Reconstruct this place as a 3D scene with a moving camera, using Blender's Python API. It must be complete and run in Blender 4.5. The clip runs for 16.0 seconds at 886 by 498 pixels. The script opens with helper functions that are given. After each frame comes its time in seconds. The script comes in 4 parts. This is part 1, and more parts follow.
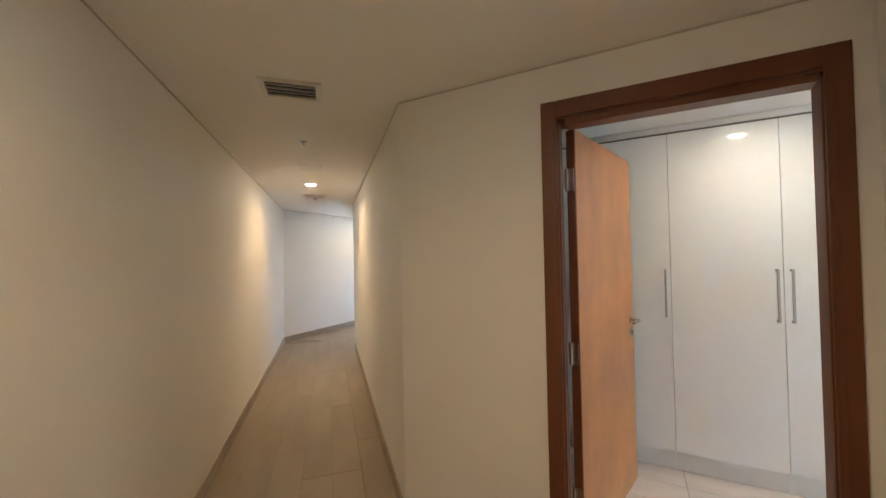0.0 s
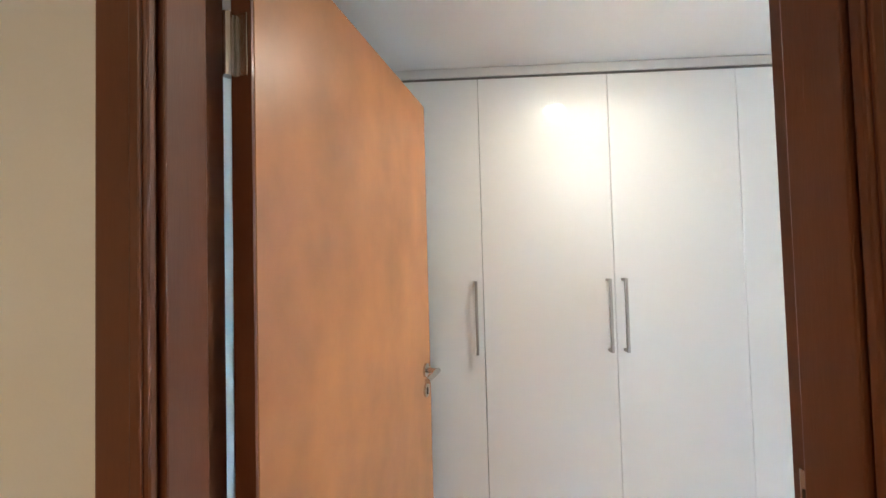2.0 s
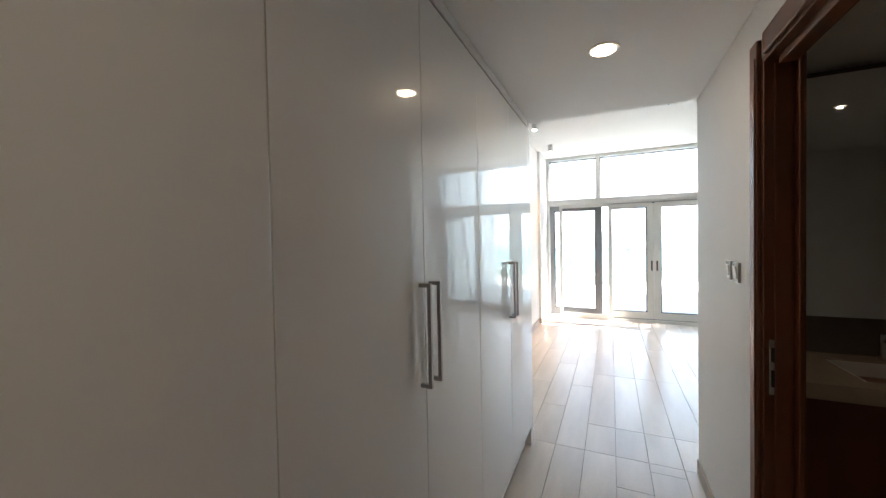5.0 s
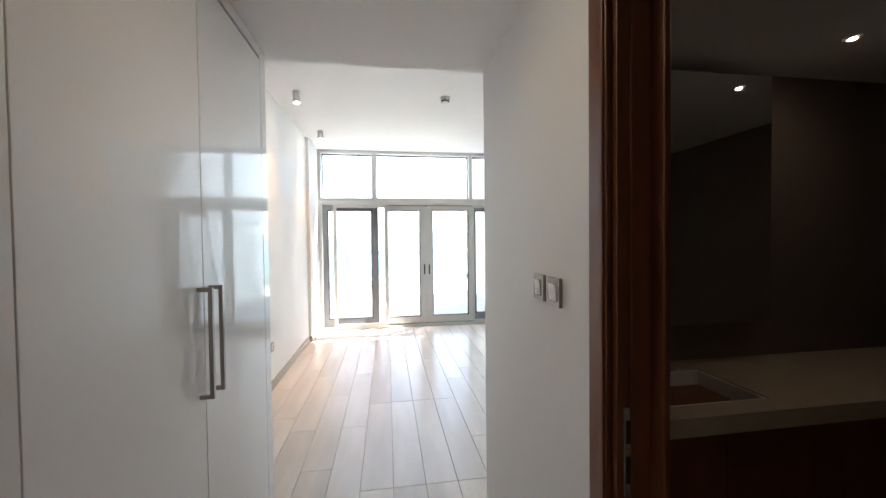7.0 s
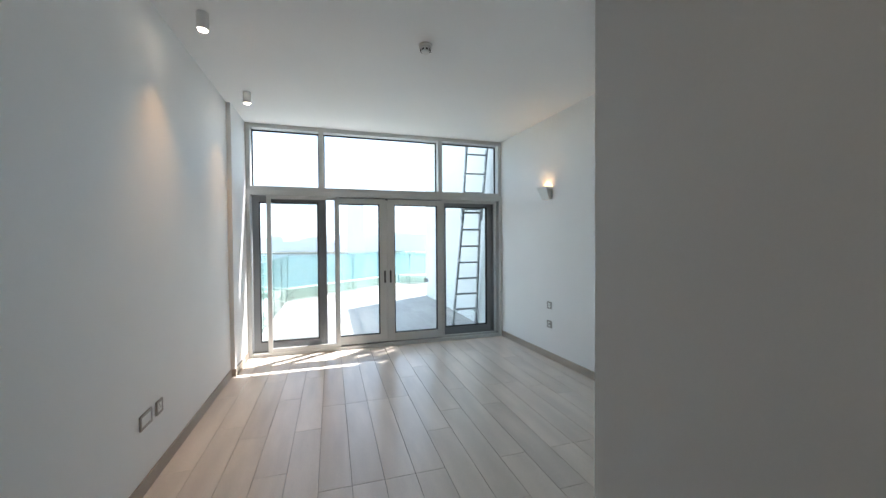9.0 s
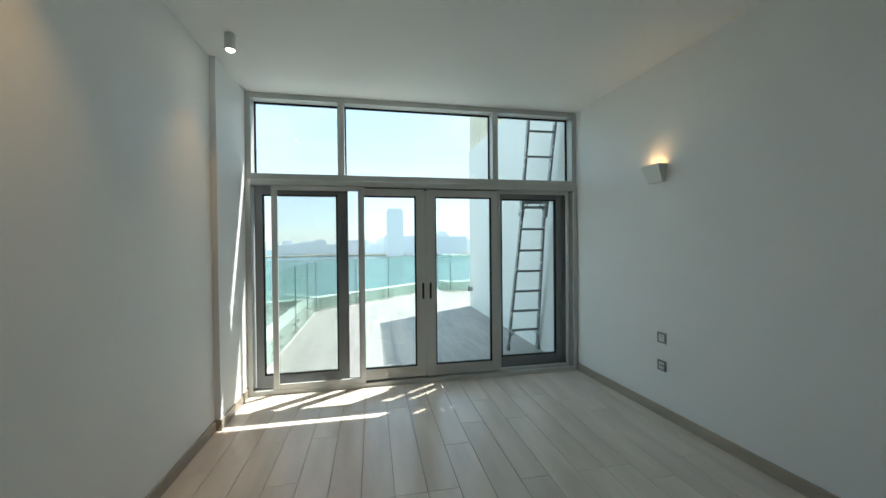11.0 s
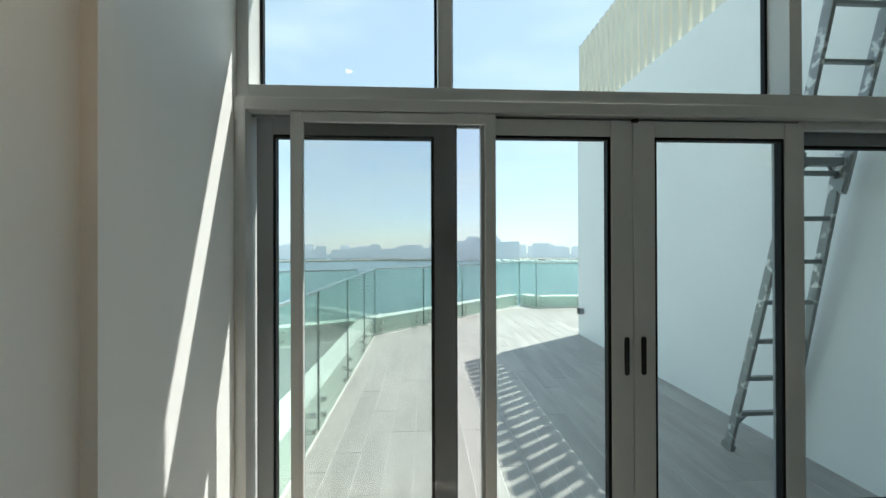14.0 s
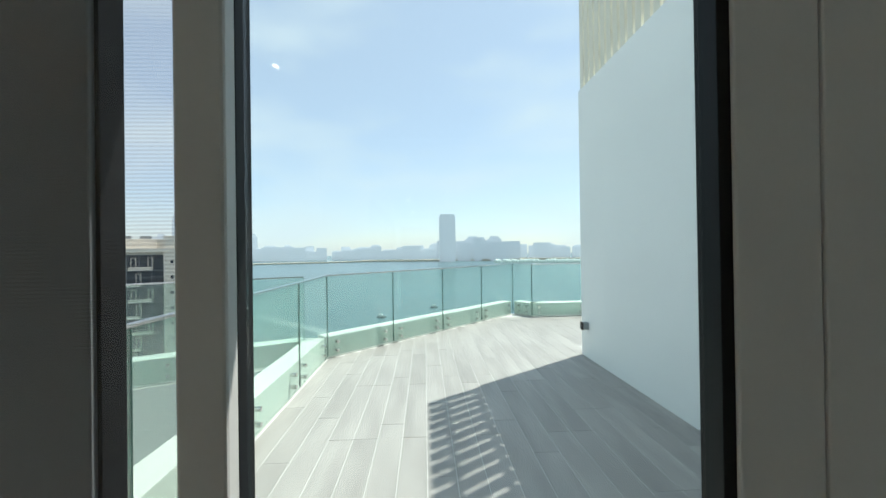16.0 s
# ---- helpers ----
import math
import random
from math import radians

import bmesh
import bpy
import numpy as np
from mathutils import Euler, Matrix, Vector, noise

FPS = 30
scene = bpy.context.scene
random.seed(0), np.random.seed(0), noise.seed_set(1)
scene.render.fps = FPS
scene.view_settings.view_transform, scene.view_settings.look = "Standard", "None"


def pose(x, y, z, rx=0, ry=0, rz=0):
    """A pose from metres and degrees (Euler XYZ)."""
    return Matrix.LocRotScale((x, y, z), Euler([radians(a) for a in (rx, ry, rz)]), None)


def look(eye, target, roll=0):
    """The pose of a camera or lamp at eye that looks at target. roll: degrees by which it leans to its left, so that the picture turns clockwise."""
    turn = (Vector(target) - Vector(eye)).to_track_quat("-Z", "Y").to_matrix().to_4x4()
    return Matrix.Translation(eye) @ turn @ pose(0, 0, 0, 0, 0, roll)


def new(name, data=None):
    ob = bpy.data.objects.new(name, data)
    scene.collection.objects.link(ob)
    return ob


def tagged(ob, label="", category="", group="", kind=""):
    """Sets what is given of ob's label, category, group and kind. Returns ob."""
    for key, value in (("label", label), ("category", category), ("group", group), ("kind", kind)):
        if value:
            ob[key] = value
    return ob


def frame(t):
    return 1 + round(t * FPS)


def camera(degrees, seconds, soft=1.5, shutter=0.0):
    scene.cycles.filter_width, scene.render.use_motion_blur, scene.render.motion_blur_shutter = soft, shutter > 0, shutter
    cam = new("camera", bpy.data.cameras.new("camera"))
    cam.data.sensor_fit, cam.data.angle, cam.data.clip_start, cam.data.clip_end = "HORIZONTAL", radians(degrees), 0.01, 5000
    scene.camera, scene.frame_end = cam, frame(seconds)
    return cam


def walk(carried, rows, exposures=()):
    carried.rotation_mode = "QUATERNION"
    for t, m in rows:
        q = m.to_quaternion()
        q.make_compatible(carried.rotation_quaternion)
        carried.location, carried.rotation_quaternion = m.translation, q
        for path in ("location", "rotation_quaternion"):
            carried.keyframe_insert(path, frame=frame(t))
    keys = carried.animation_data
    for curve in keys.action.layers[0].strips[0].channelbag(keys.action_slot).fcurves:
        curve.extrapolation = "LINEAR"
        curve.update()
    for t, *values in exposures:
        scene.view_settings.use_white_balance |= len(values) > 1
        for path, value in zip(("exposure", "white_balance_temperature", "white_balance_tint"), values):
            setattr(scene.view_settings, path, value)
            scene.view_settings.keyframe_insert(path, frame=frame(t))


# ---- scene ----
cam = camera(100.9, 16.0)
PATH = [
    (0, (3.536, -8.252, 1.495), (1.765, -9.182, 1.532), -1.1),
    (0.5, (3.242, -8.311, 1.496), (1.345, -8.945, 1.543), -1.4),
    (1, (2.932, -8.279, 1.484), (0.97, -8.663, 1.529), -1.4),
    (1.5, (2.59, -8.198, 1.487), (0.602, -8.409, 1.537), -1.6),
    (2, (2.266, -8.16, 1.477), (0.268, -8.231, 1.534), -1.5),
    (2.5, (1.985, -8.115, 1.487), (-0.009, -7.975, 1.537), -1.7),
    (3, (1.714, -7.998, 1.489), (-0.242, -7.583, 1.526), -1.9),
    (3.5, (1.501, -7.886, 1.486), (-0.376, -7.195, 1.508), -2.0),
    (4, (1.308, -7.781, 1.5), (-0.297, -6.587, 1.486), -1.8),
    (4.5, (1.204, -7.59, 1.483), (0.037, -5.966, 1.451), -1.3),
    (5, (1.143, -7.346, 1.502), (0.308, -5.529, 1.46), -1.1),
    (7.5, (1.144, -6.186, 1.5), (1.614, -4.242, 1.455), -0.5),
    (8, (1.094, -5.938, 1.492), (1.653, -4.018, 1.45), -0.4),
    (8.5, (1.09, -5.611, 1.498), (1.667, -3.696, 1.457), -0.5),
    (9, (1.056, -5.288, 1.499), (1.639, -3.375, 1.46), -0.4),
    (11.5, (1.273, -3.623, 1.518), (1.567, -1.645, 1.496), -0.5),
    (12, (1.279, -3.232, 1.541), (1.482, -1.242, 1.52), -0.4),
    (12.5, (1.158, -2.836, 1.528), (1.281, -0.839, 1.522), -0.3),
    (13, (1.07, -2.449, 1.503), (1.162, -0.452, 1.509), -0.4),
    (13.5, (0.975, -2.056, 1.516), (1.071, -0.059, 1.514), -0.2),
    (14, (0.836, -1.679, 1.506), (0.94, 0.318, 1.513), -0.2),
    (14.5, (0.872, -1.341, 1.495), (0.982, 0.656, 1.502), -0.2),
    (15, (1.033, -1.008, 1.514), (1.148, 0.989, 1.525), -0.5),
    (15.5, (1.198, -0.681, 1.509), (1.314, 1.316, 1.524), -1.2),
    (16, (1.362, -0.401, 1.509), (1.462, 1.597, 1.518), -0.8),
]
EXPOSURES = [(0, 5.15, 5550, 10), (1.5, 5.55, 5400, 10), (2.5, 5.15, 5300, 9), (3.5, 4.15, 6000, 12), (5.0, 2.95, 6350, 17), (7.5, 2.7, 6350, 19), (8.5, 2.1, 6300, 18), (9.0, 1.7, 6050, 15),
             (11.3, 0.9, 6150, 3), (13.5, 0.64, 6200, 3), (15.0, 0.56, 6300, 6), (16.0, 0.42, 6350, 7)]
walk(cam, [(t, look(eye, target, roll)) for t, eye, target, roll in PATH], EXPOSURES)

# ---- world, sun ----
SUN = Vector((1.63, 1.08, 3.73)).normalized()
world = bpy.data.worlds.new("sky")
world.use_nodes = True
scene.world = world
wn, wl = world.node_tree.nodes, world.node_tree.links
sky = wn.new("ShaderNodeTexSky")
sky.sky_type = "NISHITA"
sky.sun_disc = False
sky.sun_elevation = math.asin(SUN.z)
sky.sun_rotation = math.atan2(SUN.x, SUN.y)
sky.dust_density = 0.6
sky.ozone_density = 2.0
sky.altitude = 0
tc = wn.new("ShaderNodeTexCoord")
mp = wn.new("ShaderNodeMapping")
mp.inputs["Scale"].default_value = (1.2, 1.2, 4.0)
cl = wn.new("ShaderNodeTexNoise")
cl.inputs["Scale"].default_value = 2.2
cl.inputs["Detail"].default_value = 7
cr = wn.new("ShaderNodeValToRGB")
cr.color_ramp.elements[0].position = 0.42
cr.color_ramp.elements[0].color = (0.5, 0.5, 0.5, 1)
cr.color_ramp.elements[1].position = 0.75
cr.color_ramp.elements[1].color = (0.95, 0.95, 0.95, 1)
mx = wn.new("ShaderNodeMixRGB")
mx.inputs["Color2"].default_value = (4.4, 5.0, 5.4, 1)
bg = wn["Background"]
bg.inputs["Strength"].default_value = 0.15
wl.new(tc.outputs["Generated"], mp.inputs["Vector"])
wl.new(mp.outputs["Vector"], cl.inputs["Vector"])
wl.new(cl.outputs["Fac"], cr.inputs["Fac"])
wl.new(cr.outputs["Color"], mx.inputs["Fac"])
wl.new(sky.outputs["Color"], mx.inputs["Color1"])
wl.new(mx.outputs["Color"], bg.inputs["Color"])

sun = new("sun", bpy.data.lights.new("sun", "SUN"))
sun.data.energy = 5.0
sun.data.angle = radians(0.5)
sun.data.color = (1.0, 0.95, 0.87)
sun.matrix_world = look(SUN * 40, (0, 0, 0))


def down_lamp(x, y, z, watts, size, colour, spread=150):
    ob = new("lamp", bpy.data.lights.new("lamp", "AREA"))
    ob.data.shape, ob.data.size, ob.data.energy, ob.data.color, ob.data.spread = "DISK", size, watts, colour, radians(spread)
    ob.location = (x, y, z)
    return ob


WARM = (1.0, 0.54, 0.17)
MILD = (1.0, 0.80, 0.54)


# ---- materials ----
def material(name, colour, rough=0.5, metal=0.0, vary=0.06, scale=3.0, bump=0.0, fine=120.0, stretch=(1, 1, 1), per=0.0, coat=0.0, spec=0.5, dark=None, patch=(0.45, 0.7)):
    """A painted, wooden, stone or metal surface: base colour varied at two scales, with fine relief."""
    m = bpy.data.materials.new(name)
    m.use_nodes = True
    n, l = m.node_tree.nodes, m.node_tree.links
    b = n["Principled BSDF"]
    b.inputs["Roughness"].default_value = rough
    b.inputs["Metallic"].default_value = metal
    b.inputs["Coat Weight"].default_value = coat
    b.inputs["Coat Roughness"].default_value = 0.025
    b.inputs["Specular IOR Level"].default_value = spec
    co = n.new("ShaderNodeTexCoord")
    ma = n.new("ShaderNodeMapping")
    ma.inputs["Scale"].default_value = stretch
    l.new(co.outputs["Object"], ma.inputs["Vector"])
    big = n.new("ShaderNodeTexNoise")
    big.inputs["Scale"].default_value = scale
    big.inputs["Detail"].default_value = 6
    small = n.new("ShaderNodeTexNoise")
    small.inputs["Scale"].default_value = fine
    small.inputs["Detail"].default_value = 3
    vec = ma.outputs["Vector"]
    if per:
        oi = n.new("ShaderNodeObjectInfo")
        ad = n.new("ShaderNodeVectorMath")
        mu = n.new("ShaderNodeMath")
        mu.operation = "MULTIPLY"
        mu.inputs[1].default_value = 37.0
        l.new(oi.outputs["Random"], mu.inputs[0])
        l.new(vec, ad.inputs[0])
        l.new(mu.outputs[0], ad.inputs[1])
        vec = ad.outputs[0]
    l.new(vec, big.inputs["Vector"])
    l.new(vec, small.inputs["Vector"])
    ramp = n.new("ShaderNodeValToRGB")
    ramp.color_ramp.elements[0].position, ramp.color_ramp.elements[1].position = 0.3, 0.7
    lo = dark or tuple(c * (1 - vary) for c in colour)
    hi = tuple(min(1, c * (1 + vary)) for c in colour)
    if dark:
        ramp.color_ramp.elements[0].position, ramp.color_ramp.elements[1].position = patch
        lo, hi = colour, dark
    ramp.color_ramp.elements[0].color = (*lo, 1)
    ramp.color_ramp.elements[1].color = (*hi, 1)
    l.new(big.outputs["Fac"], ramp.inputs["Fac"])
    mix = n.new("ShaderNodeMixRGB")
    mix.blend_type = "MULTIPLY"
    mix.inputs["Fac"].default_value = min(1, vary * 1.5)
    l.new(ramp.outputs["Color"], mix.inputs["Color1"])
    l.new(small.outputs["Fac"], mix.inputs["Color2"])
    out = mix.outputs["Color"]
    if per:
        hs = n.new("ShaderNodeHueSaturation")
        mr = n.new("ShaderNodeMapRange")
        mr.inputs["To Min"].default_value, mr.inputs["To Max"].default_value = 1 - per, 1 + per
        l.new(oi.outputs["Random"], mr.inputs["Value"])
        l.new(mr.outputs["Result"], hs.inputs["Value"])
        l.new(out, hs.inputs["Color"])
        out = hs.outputs["Color"]
    l.new(out, b.inputs["Base Color"])
    if bump:
        bp = n.new("ShaderNodeBump")
        bp.inputs["Strength"].default_value = bump
        bp.inputs["Distance"].default_value = 0.002
        l.new(small.outputs["Fac"], bp.inputs["Height"])
        l.new(bp.outputs["Normal"], b.inputs["Normal"])
    return m


def clear_glass(name, tint, gloss=0.025, milky=0.0, milk=(0.8, 0.85, 0.85), weave=0.0):
    m = bpy.data.materials.new(name)
    m.use_nodes = True
    n, l = m.node_tree.nodes, m.node_tree.links
    n.remove(n["Principled BSDF"])
    tr, gl, mix = n.new("ShaderNodeBsdfTransparent"), n.new("ShaderNodeBsdfGlossy"), n.new("ShaderNodeMixShader")
    tr.inputs["Color"].default_value = (*tint, 1)
    gl.inputs["Roughness"].default_value = 0.01
    fr, pw, sc_ = n.new("ShaderNodeLayerWeight"), n.new("ShaderNodeMath"), n.new("ShaderNodeMath")
    pw.operation, sc_.operation = "POWER", "MULTIPLY_ADD"
    pw.inputs[1].default_value = 5.0
    sc_.inputs[1].default_value, sc_.inputs[2].default_value = 0.6, gloss
    l.new(fr.outputs["Facing"], pw.inputs[0])
    l.new(pw.outputs[0], sc_.inputs[0])
    l.new(sc_.outputs[0], mix.inputs["Fac"])
    body = tr.outputs["BSDF"]
    if milky:
        df, m2 = n.new("ShaderNodeBsdfDiffuse"), n.new("ShaderNodeMixShader")
        df.inputs["Color"].default_value = (*milk, 1)
        m2.inputs["Fac"].default_value = milky
        if weave:
            co, wv, mr = n.new("ShaderNodeTexCoord"), n.new("ShaderNodeTexWave"), n.new("ShaderNodeMapRange")
            wv.bands_direction = "Z"
            wv.inputs["Scale"].default_value = 0.314 / weave
            wv.inputs["Distortion"].default_value = 0.6
            mr.inputs["To Min"].default_value, mr.inputs["To Max"].default_value = milky * 0.3, milky * 2.2
            l.new(co.outputs["Object"], wv.inputs["Vector"])
            l.new(wv.outputs["Fac"], mr.inputs["Value"])
            l.new(mr.outputs["Result"], m2.inputs["Fac"])
        l.new(body, m2.inputs[1])
        l.new(df.outputs["BSDF"], m2.inputs[2])
        body = m2.outputs["Shader"]
    l.new(body, mix.inputs[1])
    l.new(gl.outputs["BSDF"], mix.inputs[2])
    l.new(mix.outputs["Shader"], n["Material Output"].inputs["Surface"])
    return m


def glow(name, colour, strength):
    m = bpy.data.materials.new(name)
    m.use_nodes = True
    b = m.node_tree.nodes["Principled BSDF"]
    b.inputs["Base Color"].default_value = (*colour, 1)
    b.inputs["Emission Color"].default_value = (*colour, 1)
    b.inputs["Emission Strength"].default_value = strength
    return m


PAINT = material("wall_paint", (0.885, 0.885, 0.87), 0.6, vary=0.02, scale=1.2, bump=0.08, fine=260)
CEIL = material("ceiling_paint", (0.905, 0.905, 0.895), 0.7, vary=0.015, scale=1.0, bump=0.05, fine=220)
GLOSSY = material("white_lacquer", (0.82, 0.82, 0.81), 0.3, vary=0.01, scale=0.8, fine=30, coat=1.0, spec=0.25)
CARCASS = material("white_board", (0.74, 0.74, 0.73), 0.4, vary=0.02)
SHADOW_GAP = material("painted_gap_shade", (0.17, 0.16, 0.15), 0.7)
GAPSHADE = material("ceiling_gap_shade", (0.58, 0.55, 0.50), 0.5)
DARKWOOD = material("dark_stained_wood", (0.165, 0.053, 0.020), 0.42, vary=0.14, scale=2.0, bump=0.10, fine=60, stretch=(6, 6, 0.5), coat=0.06)
VENEER = material("beech_veneer", (0.48, 0.185, 0.056), 0.36, vary=0.22, scale=2.6, bump=0.03, fine=9, stretch=(1.2, 1.2, 0.8), coat=0.0)
CHROME = material("brushed_steel", (0.62, 0.61, 0.60), 0.25, metal=1.0, vary=0.05, fine=200)
HANDLE = material("satin_nickel", (0.46, 0.44, 0.42), 0.32, metal=1.0, vary=0.05, fine=200)
PLANK = material("wood_look_tile", (0.77, 0.68, 0.59), 0.24, vary=0.10, scale=1.1, bump=0.10, fine=40, stretch=(6, 1.0, 6), per=0.05)
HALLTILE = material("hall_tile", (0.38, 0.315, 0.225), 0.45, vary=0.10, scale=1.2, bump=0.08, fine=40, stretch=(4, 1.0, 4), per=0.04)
SCREED = material("tile_joint", (0.40, 0.345, 0.285), 0.8)
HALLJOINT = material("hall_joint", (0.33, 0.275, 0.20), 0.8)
SKIRT = material("skirting_tile", (0.42, 0.365, 0.30), 0.4, vary=0.12, scale=2.0, fine=60, stretch=(1, 1, 4))
DECK = material("terrace_tile", (0.365, 0.348, 0.328), 0.55, vary=0.14, scale=1.3, bump=0.15, fine=50, stretch=(5, 1.0, 5), per=0.08)
MEMBRANE = material("grey_membrane", (0.36, 0.40, 0.42), 0.7, vary=0.08, scale=0.8, fine=30)
GLASSEDGE = material("glass_edge", (0.03, 0.10, 0.08), 0.2, vary=0.1)
GROUT = material("pale_grout", (0.64, 0.63, 0.61), 0.85)
ALU = material("painted_aluminium", (0.62, 0.63, 0.61), 0.38, vary=0.03, fine=160)
GASKET = material("black_gasket", (0.008, 0.009, 0.010), 0.6, spec=0.2)
GREYALU = material("grey_aluminium", (0.27, 0.29, 0.30), 0.4, vary=0.04, fine=160)
PANE = clear_glass("window_glass", (0.93, 0.965, 0.955))
RAILGLASS = clear_glass("balustrade_glass", (0.875, 0.95, 0.92), milky=0.07, milk=(0.72, 0.88, 0.82))
SCREEN = clear_glass("insect_mesh", (0.92, 0.92, 0.92), milky=0.06, milk=(0.22, 0.22, 0.22), weave=0.004)
RENDER = material("white_render", (0.83, 0.84, 0.83), 0.8, vary=0.03, scale=1.5, bump=0.3, fine=180)
CREAM = material("cream_panel", (0.74, 0.70, 0.58), 0.6, vary=0.05)
KERB = material("white_concrete", (0.74, 0.74, 0.70), 0.75, vary=0.06, scale=2, bump=0.2)
PLASTIC = material("white_plastic", (0.80, 0.80, 0.78), 0.35, vary=0.01)
PLATE = material("grey_metal_plate", (0.36, 0.34, 0.315), 0.35, metal=0.6, vary=0.05)
SLOT = material("black_recess", (0.01, 0.01, 0.01), 0.6)
LADDER = material("paint_splashed_aluminium", (0.30, 0.31, 0.31), 0.45, metal=0.35, vary=0.15, scale=14, fine=60, dark=(0.78, 0.78, 0.76), patch=(0.55, 0.62))
RUNG = material("dull_aluminium", (0.26, 0.27, 0.27), 0.45, metal=0.4, vary=0.1)
STONE = material("beige_stone_top", (0.50, 0.42, 0.33), 0.25, vary=0.08, scale=4)
BATHTILE = material("bathroom_tile", (0.16, 0.13, 0.11), 0.35, vary=0.1, scale=2)
MIRROR = material("mirror_silver", (0.85, 0.86, 0.86), 0.02, metal=1.0, vary=0.0)
SEA = material("sea_water", (0.085, 0.165, 0.18), 0.25, vary=0.2, scale=0.004, fine=0.2, bump=0.2)
SAND = material("sand", (0.55, 0.50, 0.40), 0.9, vary=0.15, scale=0.05, fine=0.6)
# Distance haze put into the colour: pale blue tones that glow by themselves.
HAZE = [glow("far_haze_glow", (0.44 + 0.05 * i, 0.49 + 0.045 * i, 0.53 + 0.04 * i), 0.37) for i in range(4)]
FACADE = material("cream_facade", (0.72, 0.67, 0.58), 0.85, vary=0.04, scale=0.2, fine=3)
DARKGLASS = material("tinted_glazing", (0.035, 0.045, 0.06), 0.15, vary=0.3, scale=0.3, fine=1)
LAMPGLOW = glow("lamp_diffuser", (1.0, 0.82, 0.55), 5.0)
SPOTGLOW = glow("spot_lens", (1.0, 0.85, 0.62), 18.0)
SCONCEGLOW = glow("sconce_bulb", (1.0, 0.62, 0.28), 20.0)


# ---- mesh helpers ----
def box(bm, x0, x1, y0, y1, z0, z1, bevel=0.0, m=None):
    vs = [bm.verts.new((x, y, z)) for x in (x0, x1) for y in (y0, y1) for z in (z0, z1)]
    fs = [bm.faces.new([vs[i] for i in q]) for q in ((0, 1, 3, 2), (4, 6, 7, 5), (0, 4, 5, 1), (2, 3, 7, 6), (0, 2, 6, 4), (1, 5, 7, 3))]
    if bevel:
        es = list({e for f in fs for e in f.edges})
        r = bmesh.ops.bevel(bm, geom=es, offset=bevel, segments=2, affect="EDGES", profile=0.5)
        vs = list({v for f in r["faces"] for v in f.verts} | {v for v in vs if v.is_valid})
    if m is not None:
        bmesh.ops.transform(bm, matrix=m, verts=vs)
    return bm


def prism(bm, pts, z0, z1):
    """An upright block over a plan outline (counter-clockwise)."""
    lo = [bm.verts.new((x, y, z0)) for x, y in pts]
    hi = [bm.verts.new((x, y, z1)) for x, y in pts]
    bm.faces.new(lo[::-1])
    bm.faces.new(hi)
    for i in range(len(pts)):
        j = (i + 1) % len(pts)
        bm.faces.new((lo[i], lo[j], hi[j], hi[i]))
    return bm


def rod(bm, a, b, r, r2=None, seg=16):
    a, b = Vector(a), Vector(b)
    m = Matrix.Translation((a + b) / 2) @ (b - a).to_track_quat("Z", "Y").to_matrix().to_4x4()
    bmesh.ops.create_cone(bm, cap_ends=True, segments=seg, radius1=r, radius2=r if r2 is None else r2, depth=(b - a).length, matrix=m)
    return bm


def bar(bm, a, b, w, d, side=(1, 0, 0), bevel=0.003):
    """A square bar from a to b, w along side, d across."""
    a, b = Vector(a), Vector(b)
    z = (b - a).normalized()
    x = Vector(side)
    x = (x - z * x.dot(z)).normalized()
    y = z.cross(x)
    m = Matrix.Translation(a) @ Matrix((x, y, z)).transposed().to_4x4()
    return box(bm, -w / 2, w / 2, -d / 2, d / 2, 0, (b - a).length, bevel, m)


def frame_ring(bm, x0, x1, z0, z1, y0, y1, l, r, b, t, bevel=0.003):
    box(bm, x0, x0 + l, y0, y1, z0, z1, bevel)
    box(bm, x1 - r, x1, y0, y1, z0, z1, bevel)
    box(bm, x0 + l, x1 - r, y0, y1, z0, z0 + b, bevel)
    box(bm, x0 + l, x1 - r, y0, y1, z1 - t, z1, bevel)
    return bm


def part(name, bm, mat, parent=None, label=""):
    me = bpy.data.meshes.new(name)
    bmesh.ops.recalc_face_normals(bm, faces=bm.faces)
    bm.to_mesh(me)
    bm.free()
    me.materials.append(mat)
    ob = new(name, me)
    ob.parent = parent
    if label:
        ob["label"] = label
    return ob


def thing(name, label, category, group="", kind="", at=(0, 0, 0)):
    ob = new(name)
    ob.empty_display_size = 0.1
    ob.location = at
    return tagged(ob, label, category, group, kind)


def setting(name, bm, mat, label, category):
    return tagged(part(name, bm, mat), label, category, kind="structure")


def B():
    return bmesh.new()


def smooth(ob):
    for p in ob.data.polygons:
        p.use_smooth = len(p.vertices) == 4
    return ob


# ---- structure: dressing passage, bedroom, bathroom ----
TOP = 3.06      # bedroom ceiling
LOW = 2.357     # passage ceiling
HALL = 2.385    # hall ceiling
XW = 1.64       # passage wall, room side
XH = 1.79       # the same wall, hall side
XB = 1.72       # the same wall, bathroom side

